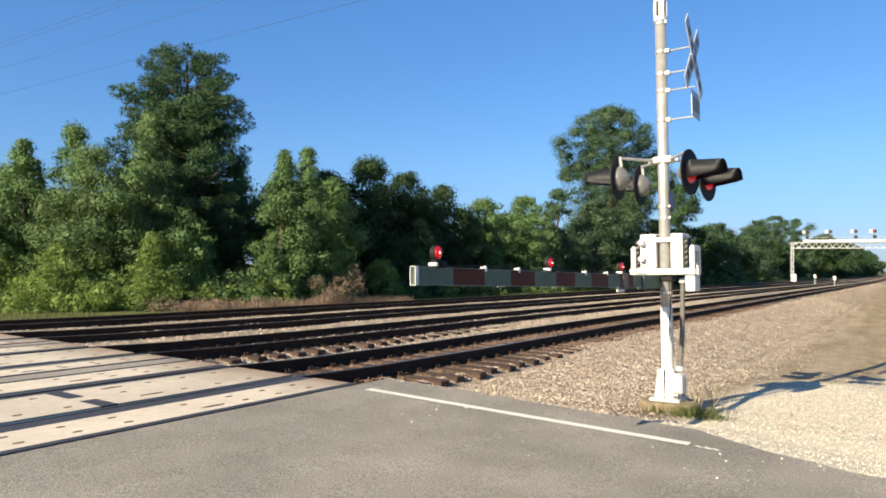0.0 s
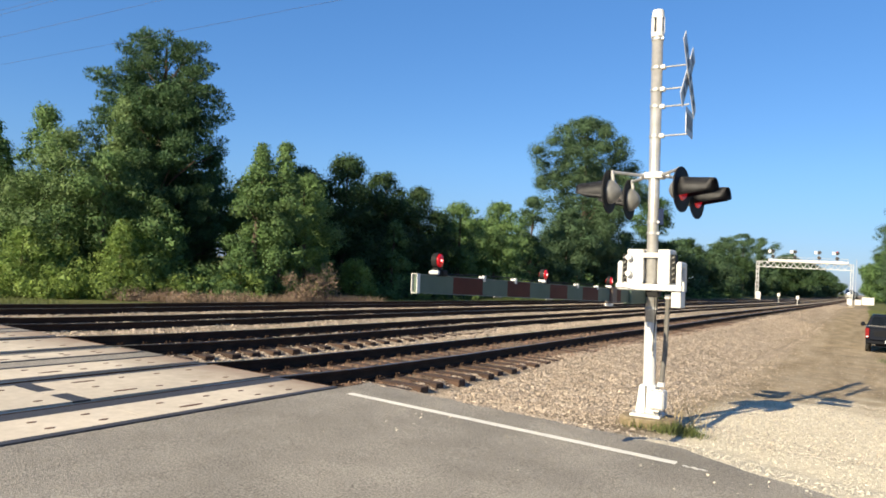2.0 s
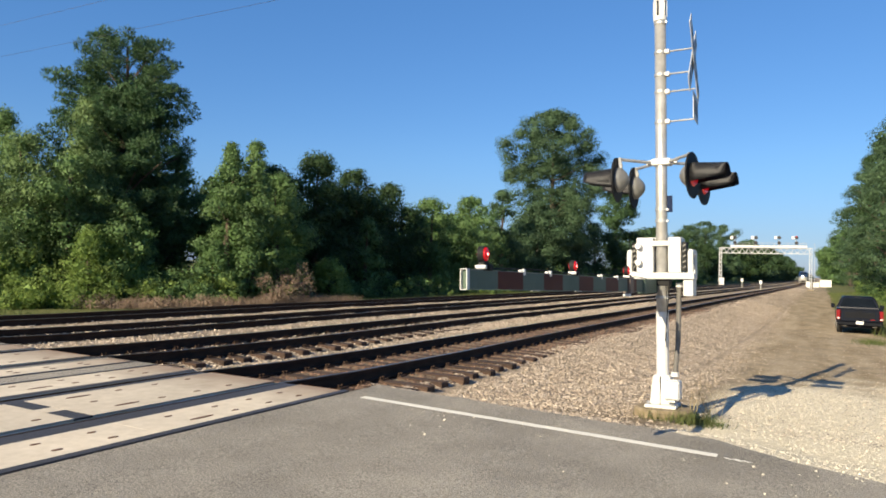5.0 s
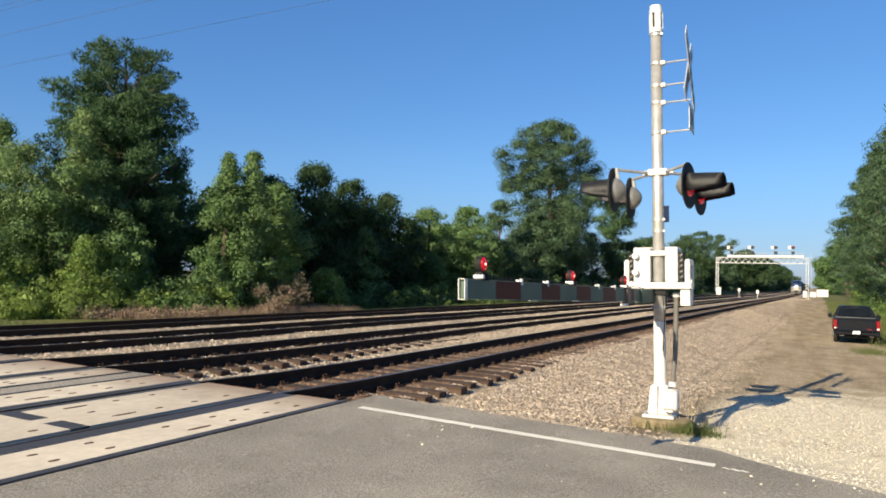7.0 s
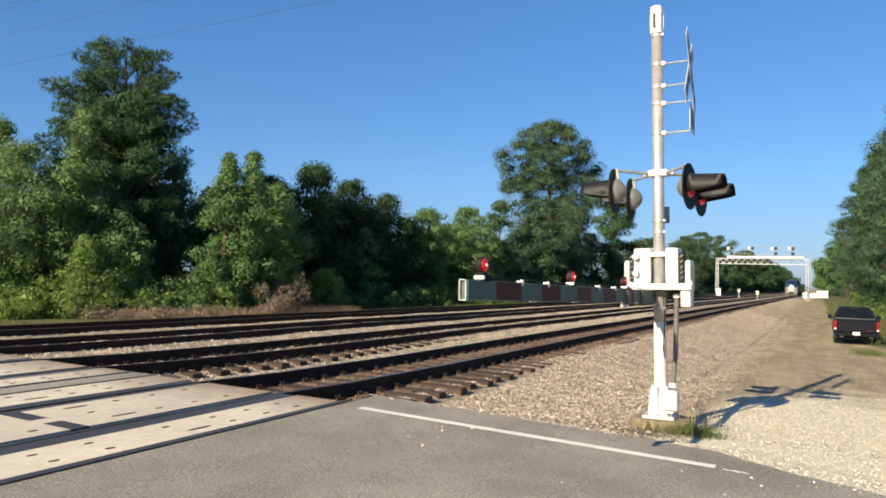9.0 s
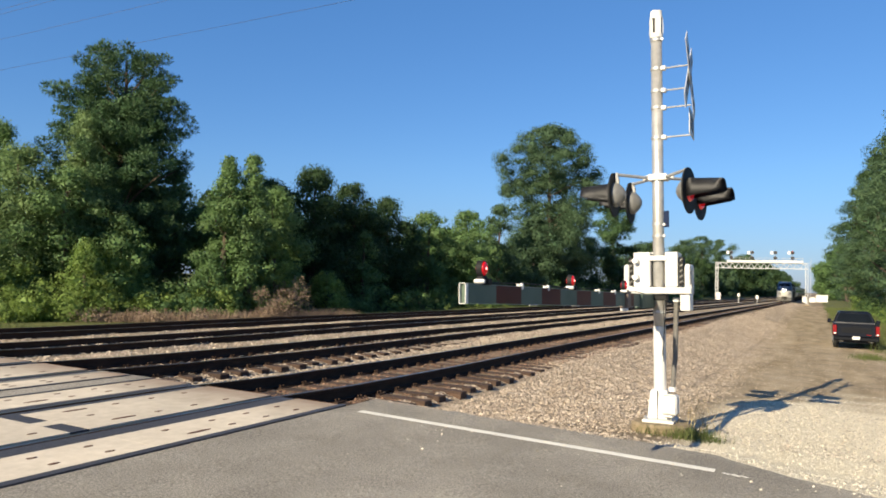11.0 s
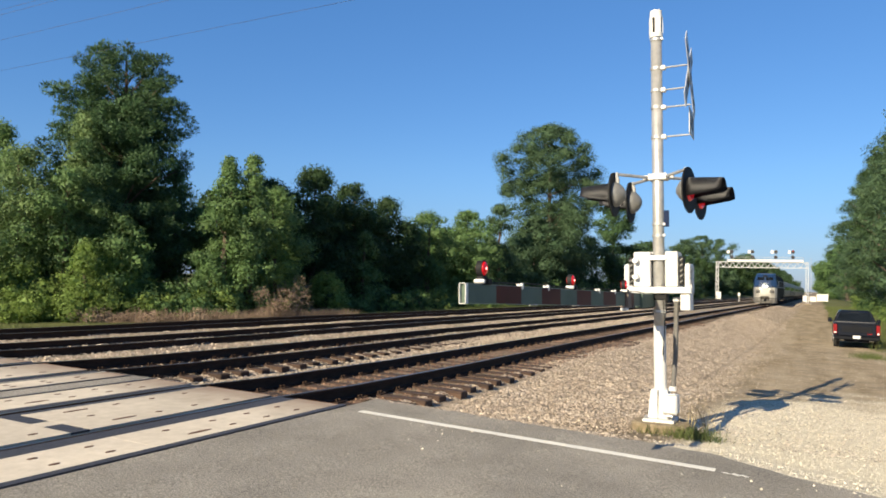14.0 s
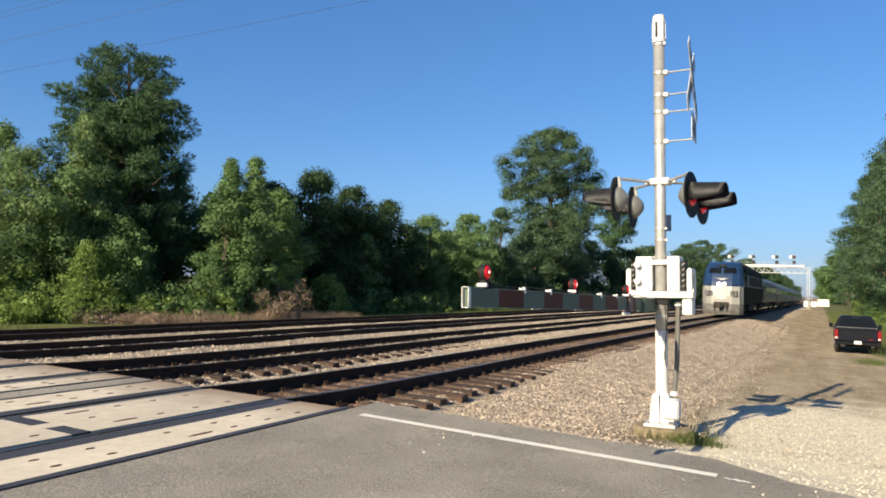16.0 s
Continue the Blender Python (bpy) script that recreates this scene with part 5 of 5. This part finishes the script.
cabinet("signal_shed", "white metal signal shed beside the tracks", 0.95, 227, 2.9, 2.2, 2.0)
cabinet("relay_cabinet", "small white relay cabinet beside the tracks", -1.35, 215, 1.5, 0.9, 1.3)
cabinet("relay_cabinet", "small white relay cabinet beside the tracks", -3.0, 200, 1.0, 0.8, 1.5)
for x, y, h in ((-8.2, 120, 1.5), (-12.05, 132, 1.7)):
    mk = thing("marker_post", "short white trackside marker post", "marker post", "marker posts")
    mk.location = (x, y, ground_level(x, y) - 0.03)
    part("post", boxes((-0.05, -0.05, 0, 0.05, 0.05, h), bevel=0.01), GALVANISED, mk)
    part("plate", boxes((-0.2, -0.08, h - 0.55, 0.2, -0.052, h), bevel=0.008), WHITE_PAINT, mk)


# ---- overhead cables along the road ----
def cable(y, z, sag):
    cu = bpy.data.curves.new("overhead_cable", "CURVE")
    cu.dimensions = "3D"
    cu.bevel_depth = 0.0045
    cu.bevel_resolution = 1
    sp = cu.splines.new("POLY")
    sp.points.add(40)
    for k in range(41):
        x = -70 + 3.5 * k
        f = (x + 70) / 140
        sp.points[k].co = (x, y, z + sag * (2 * f - 1) ** 2, 1)
    cu.materials.append(CABLE)
    tagged(new("overhead_cable", cu), "thin dark overhead cable along the road", "cable", "overhead cables")


cable(13.83, 8.5, 0.5)
cable(12.75, 9.0, 0.5)
cable(12.2, 9.5, 0.5)
cable(11.95, 9.5, 0.45)


# ---- parked pickup truck ----
TRUCK_PAINT = surface("black_car_paint", (0.004, 0.006, 0.012), (0.006, 0.008, 0.015), scale=3, rough=0.25, spec=0.28)
TRUCK_TRIM = surface("dark_trim", (0.004, 0.005, 0.008), (0.007, 0.008, 0.011), scale=10, rough=0.6, spec=0.12)
CHROME = surface("chrome", (0.48, 0.48, 0.48), (0.56, 0.56, 0.56), rough=0.15, metal=1.0)
DARK_GLASS = surface("dark_glass", (0.01, 0.013, 0.014), (0.016, 0.019, 0.021), rough=0.08, spec=0.8)
TAIL_RED = surface("tail_lamp", (0.16, 0.005, 0.008), (0.208, 0.008, 0.01), rough=0.2)
TYRE = surface("tyre_rubber", (0.01, 0.01, 0.01), (0.018, 0.018, 0.018), scale=20, rough=0.9)


def build_truck():
    t = thing("pickup_truck", "black pickup truck parked on the gravel lane", "truck")
    t.location = (2.08, 39.0, ground_level(2.08, 40.5))
    hw = 0.96
    # cargo bed, side profile drawn across, then hollowed by an inner floor
    for s in (-1, 1):
        side = prism(((0.06, 0.60), (0.55, 0.55), (0.60, 0.78), (0.82, 0.98), (1.10, 0.98), (1.34, 0.78), (1.38, 0.52), (1.75, 0.52), (1.75, 1.22), (0.02, 1.24)), s * hw, s * (hw - 0.13), "x")
        part("bed_side", side, TRUCK_PAINT, t)
        part("front_fender", prism(((3.55, 0.5), (3.75, 0.5), (3.80, 0.78), (4.0, 0.98), (4.30, 0.98), (4.52, 0.78), (4.58, 0.5), (5.2, 0.5), (5.25, 0.95), (4.9, 1.12), (3.55, 1.16)), s * hw, s * (hw - 0.16), "x"), TRUCK_PAINT, t)
        part("door_panel", prism(((1.77, 0.48), (3.53, 0.48), (3.53, 1.16), (1.77, 1.22)), s * (hw - 0.01), s * (hw - 0.12), "x"), TRUCK_PAINT, t)
    part("bed_floor", boxes((-0.83, 0.05, 0.62, 0.83, 1.75, 0.68)), TRUCK_TRIM, t)
    tg = part("tailgate", boxes((-0.80, -0.03, 0.63, 0.80, 0.05, 1.22), bevel=0.015), TRUCK_PAINT, t, "black tailgate with a moulded spoiler edge")
    part("spoiler", boxes((-0.80, -0.06, 1.17, 0.80, -0.031, 1.235), bevel=0.01), TRUCK_PAINT, tg)
    part("recess", boxes((-0.62, -0.036, 0.80, 0.62, -0.031, 1.08), bevel=0.002), TRUCK_TRIM, tg)
    part("latch", boxes((-0.10, -0.045, 1.10, 0.10, -0.032, 1.15), bevel=0.004), TRUCK_TRIM, tg)
    part("badge", boxes((0.44, -0.04, 0.72, 0.64, -0.032, 0.755)), TAIL_RED, tg)
    for s in (-1, 1):
        tl = part("tail_lamp", boxes((min(s * 0.815, s * 0.975), -0.035, 0.70, max(s * 0.815, s * 0.975), 0.14, 1.16), bevel=0.015), TAIL_RED, t, "red tail lamp cluster")
        part("reverse_lens", boxes((min(s * 0.84, s * 0.94), -0.042, 0.73, max(s * 0.84, s * 0.94), -0.035, 0.80), bevel=0.002), WHITE_PAINT, tl)
    bp = part("rear_bumper", boxes((-0.95, -0.14, 0.44, 0.95, 0.03, 0.61), bevel=0.03), TRUCK_TRIM, t, "dark rear bumper")
    part("licence_plate", boxes((-0.155, -0.15, 0.50, 0.155, -0.142, 0.65), bevel=0.002), WHITE_PAINT, bp, "plain white licence plate")
    for s in (-1, 1):
        part("exhaust_tip", boxes((s * 0.62 - 0.10, -0.13, 0.37, s * 0.62 + 0.10, 0.05, 0.435), bevel=0.02), CHROME, bp)
    part("hitch", boxes((-0.05, -0.16, 0.36, 0.05, 0.1, 0.44), bevel=0.01), TRUCK_TRIM, bp)
    # cab
    cab = bmesh.new()
    low = [(-0.93, 1.76), (0.93, 1.76), (0.93, 3.55), (-0.93, 3.55)]
    mid = [(-0.92, 1.80), (0.92, 1.80), (0.92, 3.5), (-0.92, 3.5)]
    top = [(-0.70, 2.05), (0.70, 2.05), (0.72, 2.95), (-0.72, 2.95)]
    top2 = [(-0.60, 2.15), (0.60, 2.15), (0.62, 2.85), (-0.62, 2.85)]
    rings = [[cab.verts.new((x, y, z)) for x, y in r] for r, z in ((low, 0.5), (mid, 1.22), (top, 1.74), (top2, 1.80))]
    for a, b in zip(rings, rings[1:]):
        for i in range(4):
            cab.faces.new((a[i], a[(i + 1) % 4], b[(i + 1) % 4], b[i]))
    cab.faces.new(rings[-1])
    bmesh.ops.bevel(cab, geom=list(cab.edges), offset=0.02, segments=1, affect="EDGES")
    cb = part("cab", cab, TRUCK_PAINT, t)
    def pane(name, pts, shift):
        bm = bmesh.new()
        bm.faces.new([bm.verts.new(Vector(p) + Vector(shift)) for p in pts])
        bmesh.ops.solidify(bm, geom=list(bm.faces), thickness=0.006)
        part(name, bm, DARK_GLASS, cb, "dark tinted glass")
    pane("rear_window", ((-0.80, 1.83, 1.27), (0.80, 1.83, 1.27), (0.64, 2.03, 1.69), (-0.64, 2.03, 1.69)), (0, -0.016, 0.0))
    for s in (-1, 1):
        pane("side_window", ((s * 0.90, 1.98, 1.27), (s * 0.90, 3.30, 1.27), (s * 0.735, 2.90, 1.68), (s * 0.735, 2.15, 1.68)), (s * 0.02, 0, 0))
        mr = part("mirror", boxes((min(s * 1.0, s * 1.19), 3.10, 1.14, max(s * 1.0, s * 1.19), 3.22, 1.36), bevel=0.03), TRUCK_PAINT, t)
        part("mirror_arm", boxes((min(s * 0.92, s * 1.01), 3.14, 1.18, max(s * 0.92, s * 1.01), 3.2, 1.23)), TRUCK_TRIM, mr)
    part("brake_light", boxes((-0.18, 2.02, 1.715, 0.18, 2.06, 1.745)), DARK_GLASS, cb)
    part("bonnet", prism(((3.55, 0.6), (5.22, 0.6), (5.24, 1.0), (4.95, 1.14), (3.55, 1.22)), -0.80, 0.80, "x"), TRUCK_PAINT, t)
    part("underbody", boxes((-0.75, 0.1, 0.32, 0.75, 5.0, 0.5)), TRUCK_TRIM, t)
    for x in (-0.83, 0.83):
        for y in (0.96, 4.15):
            w = bmesh.new()
            tube(w, (x - 0.12, y, 0.39), (x + 0.12, y, 0.39), 0.385, seg=28)
            bmesh.ops.bevel(w, geom=[e for e in w.edges if len(e.link_faces) == 2 and e.calc_face_angle() > 1], offset=0.03, segments=2, affect="EDGES")
            wh = part("wheel", w, TYRE, t, "black tyre")
            part("rim", tubes(((x - 0.126, y, 0.39), (x + 0.126, y, 0.39), 0.22, None, 20)), GALVANISED, wh)


build_truck()


# ---- passenger train ----
LOCO_BLUE = surface("loco_blue", (0.01, 0.029, 0.08), (0.014, 0.037, 0.1), scale=2, rough=0.35, coarse=0.1)
# silver body sides, with their shade put into a near-black colour
LOCO_SHADED_SIDE = surface("loco_shaded_side", (0.012, 0.013, 0.009), (0.02, 0.022, 0.016), scale=3, rough=0.75, coarse=0.12, spec=0.1)
LOCO_SILVER = surface("loco_silver", (0.336, 0.328, 0.304), (0.432, 0.424, 0.4), scale=3, rough=0.4, metal=0.3, coarse=0.12)
STAINLESS = surface("stainless_steel", (0.10, 0.104, 0.09), (0.145, 0.15, 0.128), scale=3, rough=0.45, metal=0.2, coarse=0.12)
UNDER = surface("undercarriage", (0.018, 0.016, 0.014), (0.04, 0.034, 0.028), scale=6, rough=0.85)
PILOT = surface("pilot_grey", (0.07, 0.067, 0.062), (0.15, 0.144, 0.134), scale=4, rough=0.7, coarse=0.2, coarse_scale=1.5)
HEADLIGHT = glowing("headlight", (1.0, 0.96, 0.86), 22.0)
DITCH = glowing("ditch_light", (0.5, 0.48, 0.44), 0.25)


def bogie(parent, y):
    b = part("bogie", boxes((-1.15, y - 1.9, 0.45, -0.95, y + 1.9, 0.85), (0.95, y - 1.9, 0.45, 1.15, y + 1.9, 0.85), (-1.0, y - 0.3, 0.5, 1.0, y + 0.3, 0.9), bevel=0.04), UNDER, parent)
    for d in (-1.35, 1.35):
        for x in (-0.75, 0.75):
            part("wheel", tubes(((x - 0.06, y + d, 0.49), (x + 0.06, y + d, 0.49), 0.485, None, 24)), UNDER, b)
    return b


def build_locomotive():
    t = thing("locomotive", "blue and silver passenger diesel locomotive with lit headlights", "locomotive")
    # front face: across x, with the corners swept back
    xs = (-1.52, -1.30, -0.75, 0.0, 0.75, 1.30, 1.52)
    back = (0.95, 0.42, 0.09, 0.0, 0.09, 0.42, 0.95)
    def face(profile):
        return loft([[(x, y + d * k, z) for y, z, k in profile] for x, d in zip(xs, back)])
    part("nose", face(((0.0, 0.95, 1), (-0.05, 1.6, 1), (0.0, 2.36, 1), (1.0, 2.36, 0), (1.0, 0.95, 0))), LOCO_SILVER, t, "silver lower nose")
    part("cab_side", boxes((-1.52, 1.002, 0.95, 1.52, 3.2, 2.358)), LOCO_SHADED_SIDE, t, "silver lower cab side coloured dark for shade")
    upper = face(((0.003, 2.362, 1), (0.16, 2.75, 1), (0.42, 3.28, 0.9), (0.72, 3.80, 0.8), (1.25, 4.18, 0.6), (2.2, 4.36, 0.3), (3.2, 4.38, 0), (3.2, 2.362, 0)))
    for v in upper.verts:
        if v.co.z > 3.0:
            v.co.x *= 1 - 0.24 * ((v.co.z - 3.0) / 1.38) ** 1.3
    cab = part("cab", upper, LOCO_BLUE, t, "blue cab with sloped windscreen")
    for s in (-1, 1):
        g = bmesh.new()
        pts = [(s * 0.12, 0.50, 3.40), (s * 1.02, 0.72, 3.40), (s * 0.95, 0.92, 3.80), (s * 0.12, 0.71, 3.82)]
        g.faces.new([g.verts.new((x, y - 0.10, z)) for x, y, z in pts])
        bmesh.ops.solidify(g, geom=list(g.faces), thickness=0.02)
        part("windscreen", g, DARK_GLASS, cab, "dark sloped windscreen pane")
        part("wiper", tubes(((s * 0.6, 0.50, 3.40), (s * 0.35, 0.63, 3.74), 0.012, None, 5)), BLACK_PAINT, cab)
        part("side_window", boxes((min(s * 1.38, s * 1.49), 1.75, 2.95, max(s * 1.38, s * 1.49), 2.35, 3.45), bevel=0.01), DARK_GLASS, cab)
        part("cab_door", boxes((min(s * 1.50, s * 1.54), 2.45, 1.35, max(s * 1.50, s * 1.54), 3.05, 3.2), bevel=0.008), LOCO_SHADED_SIDE, cab)
        part("ditch_light", tubes(((s * 0.88, -0.0, 1.80), (s * 0.88, 0.10, 1.80), 0.13, None, 16)), DITCH, t, "lit ditch light")
        part("light_box", boxes((s * 0.88 - 0.26, 0.0, 1.60, s * 0.88 + 0.26, 0.4, 2.0), bevel=0.03), PILOT, t)
        part("marker_light", boxes((s * 1.0 - 0.07, 0.12, 2.45, s * 1.0 + 0.07, 0.28, 2.57), bevel=0.01), DARK_GLASS, cab)
        part("grab_rail", tubes(((s * 1.26, 0.10, 1.1), (s * 1.26, 0.12, 2.25), 0.025, None, 6)), GALVANISED, t)
        hl = part("headlight", tubes(((s * 0.19, 0.0, 2.52), (s * 0.19, 0.16, 2.52), 0.11, None, 20)), HEADLIGHT, t, "bright headlight")
        part("rim", tubes(((s * 0.19, 0.01, 2.52), (s * 0.19, 0.17, 2.52), 0.19, None, 20)), GALVANISED, hl)
        for z in (0.45, 0.72):
            part("step", boxes((min(s * 1.28, s * 1.50), 0.7, z, max(s * 1.28, s * 1.50), 1.3, z + 0.05)), PILOT, t)
    em = bmesh.new()
    for s in (-1, 1):
        em.faces.new([em.verts.new(p) for p in ((0, 0.14, 2.82), (s * 0.62, 0.26, 3.02), (s * 0.30, 0.23, 2.98), (0, 0.20, 3.0))])
    bmesh.ops.solidify(em, geom=list(em.faces), thickness=0.02)
    part("nose_emblem", em, WHITE_PAINT, cab, "pale wing shaped emblem")
    part("nose_panel", boxes((-0.42, -0.066, 1.3, 0.42, 0.05, 2.2), bevel=0.012), LOCO_SILVER, t, "pale nose door")
    part("number_board", boxes((-0.30, 0.66, 3.90, 0.30, 0.98, 4.05), bevel=0.01), BLACK_PAINT, cab)
    pl = face(((-0.22, 0.16, 1.2), (-0.30, 0.45, 1.2), (-0.02, 0.96, 1.0), (1.2, 0.96, 0), (1.2, 0.16, 0)))
    part("pilot", pl, PILOT, t, "grey dirty pilot plate")
    cp = part("coupler", boxes((-0.16, -0.75, 0.70, 0.16, 0.0, 0.98), (-0.20, -0.85, 0.66, 0.05, -0.55, 1.02), bevel=0.03), UNDER, t, "dark knuckle coupler")
    part("draft_box", boxes((-0.55, -0.14, 0.62, 0.55, 0.05, 1.12), bevel=0.03), UNDER, t)
    for u in (-1, 1):
        part("hose", tubes(((u * 0.42, -0.25, 0.9), (u * 0.46, -0.40, 0.45), 0.03, None, 6)), BLACK_PAINT, t)
    # long body
    sec = ((-1.52, 0.95), (1.52, 0.95), (1.52, 3.35), (1.30, 3.98), (0.8, 4.33), (-0.8, 4.33), (-1.30, 3.98), (-1.52, 3.35))
    body = part("carbody", loft([[(x, y, z) for x, z in sec] for y in (3.21, 20.6)]), LOCO_SHADED_SIDE, t, "silver car body coloured dark for shade, with louvred sides")
    part("roof_hatch", boxes((-0.8, 5, 4.33, 0.8, 9, 4.45), (-0.7, 10.5, 4.33, 0.7, 15.5, 4.5), bevel=0.03), PILOT, body)
    part("stripe", boxes((1.521, 3.25, 2.36, 1.53, 20.55, 3.35), (-1.53, 3.25, 2.36, -1.521, 20.55, 3.35)), LOCO_BLUE, body)
    for s in (-1, 1):
        for k in range(6):
            y = 6 + 2.3 * k
            part("louvre", boxes((min(s * 1.531, s * 1.56), y, 3.45 - 0.95, max(s * 1.531, s * 1.56), y + 1.7, 3.3), bevel=0.01), UNDER, body)
        part("fuel_tank", boxes((min(s * 0.4, s * 1.35), 8, 0.35, max(s * 0.4, s * 1.35), 13.5, 0.94), bevel=0.06), UNDER, t)
    bogie(t, 4.2)
    bogie(t, 17.2)
    return t


def build_coach():
    t = thing("passenger_car", "stainless steel passenger car with dark windows", "train car", "cars of the passenger train")
    sec = [(-1.38, 1.05), (1.38, 1.05), (1.53, 1.5), (1.58, 2.1), (1.52, 2.8), (1.36, 3.3), (1.0, 3.68), (0.5, 3.84), (-0.5, 3.84), (-1.0, 3.68), (-1.36, 3.3), (-1.52, 2.8), (-1.58, 2.1), (-1.53, 1.5)]
    body = part("carbody", loft([[(x, y, z) for x, z in sec] for y in (0.35, 25.75)]), STAINLESS, t)
    for s in (-1, 1):
        bd = part("window_band", loft([[(s * x, y, z) for x, z in ((1.54, 2.12), (1.592, 2.12), (1.552, 2.72), (1.50, 2.72))] for y in (2.6, 23.5)]), DARK_GLASS, body, "dark window band")
        for k in range(11):
            y = 3.0 + 1.85 * k
            part("window", loft([[(s * x, yy, z) for x, z in ((1.57, 2.16), (1.604, 2.16), (1.57, 2.68), (1.53, 2.68))] for yy in (y, y + 1.45)]), DARK_GLASS, bd)
        for y in (0.9, 24.4):
            part("door", boxes((min(s * 1.55, s * 1.6), y, 1.15, max(s * 1.55, s * 1.6), y + 0.85, 2.95), bevel=0.01), STAINLESS, body)
        part("ribbing", boxes(*[(min(s * 1.5, s * 1.575), 1.9, 1.40 + 0.13 * k, max(s * 1.5, s * 1.575), 24.2, 1.45 + 0.13 * k) for k in range(4)]), STAINLESS, body)
    part("diaphragm", boxes((-0.55, 0.02, 1.1, 0.55, 0.35, 3.3), (-0.55, 25.75, 1.1, 0.55, 26.08, 3.3), bevel=0.03), RUBBER, t)
    part("underframe_box", boxes((-1.2, 6.5, 0.45, 1.2, 11.0, 1.05), (-1.1, 13.0, 0.5, 1.1, 18.5, 1.05), bevel=0.05), UNDER, t)
    bogie(t, 4.0)
    bogie(t, 22.1)
    return t


loco = build_locomotive()
coach = build_coach()
consist = [(loco, 0.0), (coach, 21.0)] + [(copy_thing(coach, pose(0, 0, 0)), 21.0 + 26.1 * k) for k in range(1, 6)]
TRAIN = ((0.0, 388), (3.5, 318), (6.0, 268), (7.4, 240), (9.2, 204), (11.3, 163), (12.5, 139.5), (13.6, 116.5), (14.8, 88.0), (15.4, 73.0), (16.0, 58.2))


def motions():
    """The train comes down the nearest track towards the crossing."""
    for car, off in consist:
        walk(car, [(t, pose(TRACKS[0], y + off, grade(y + off))) for t, y in TRAIN])


motions()
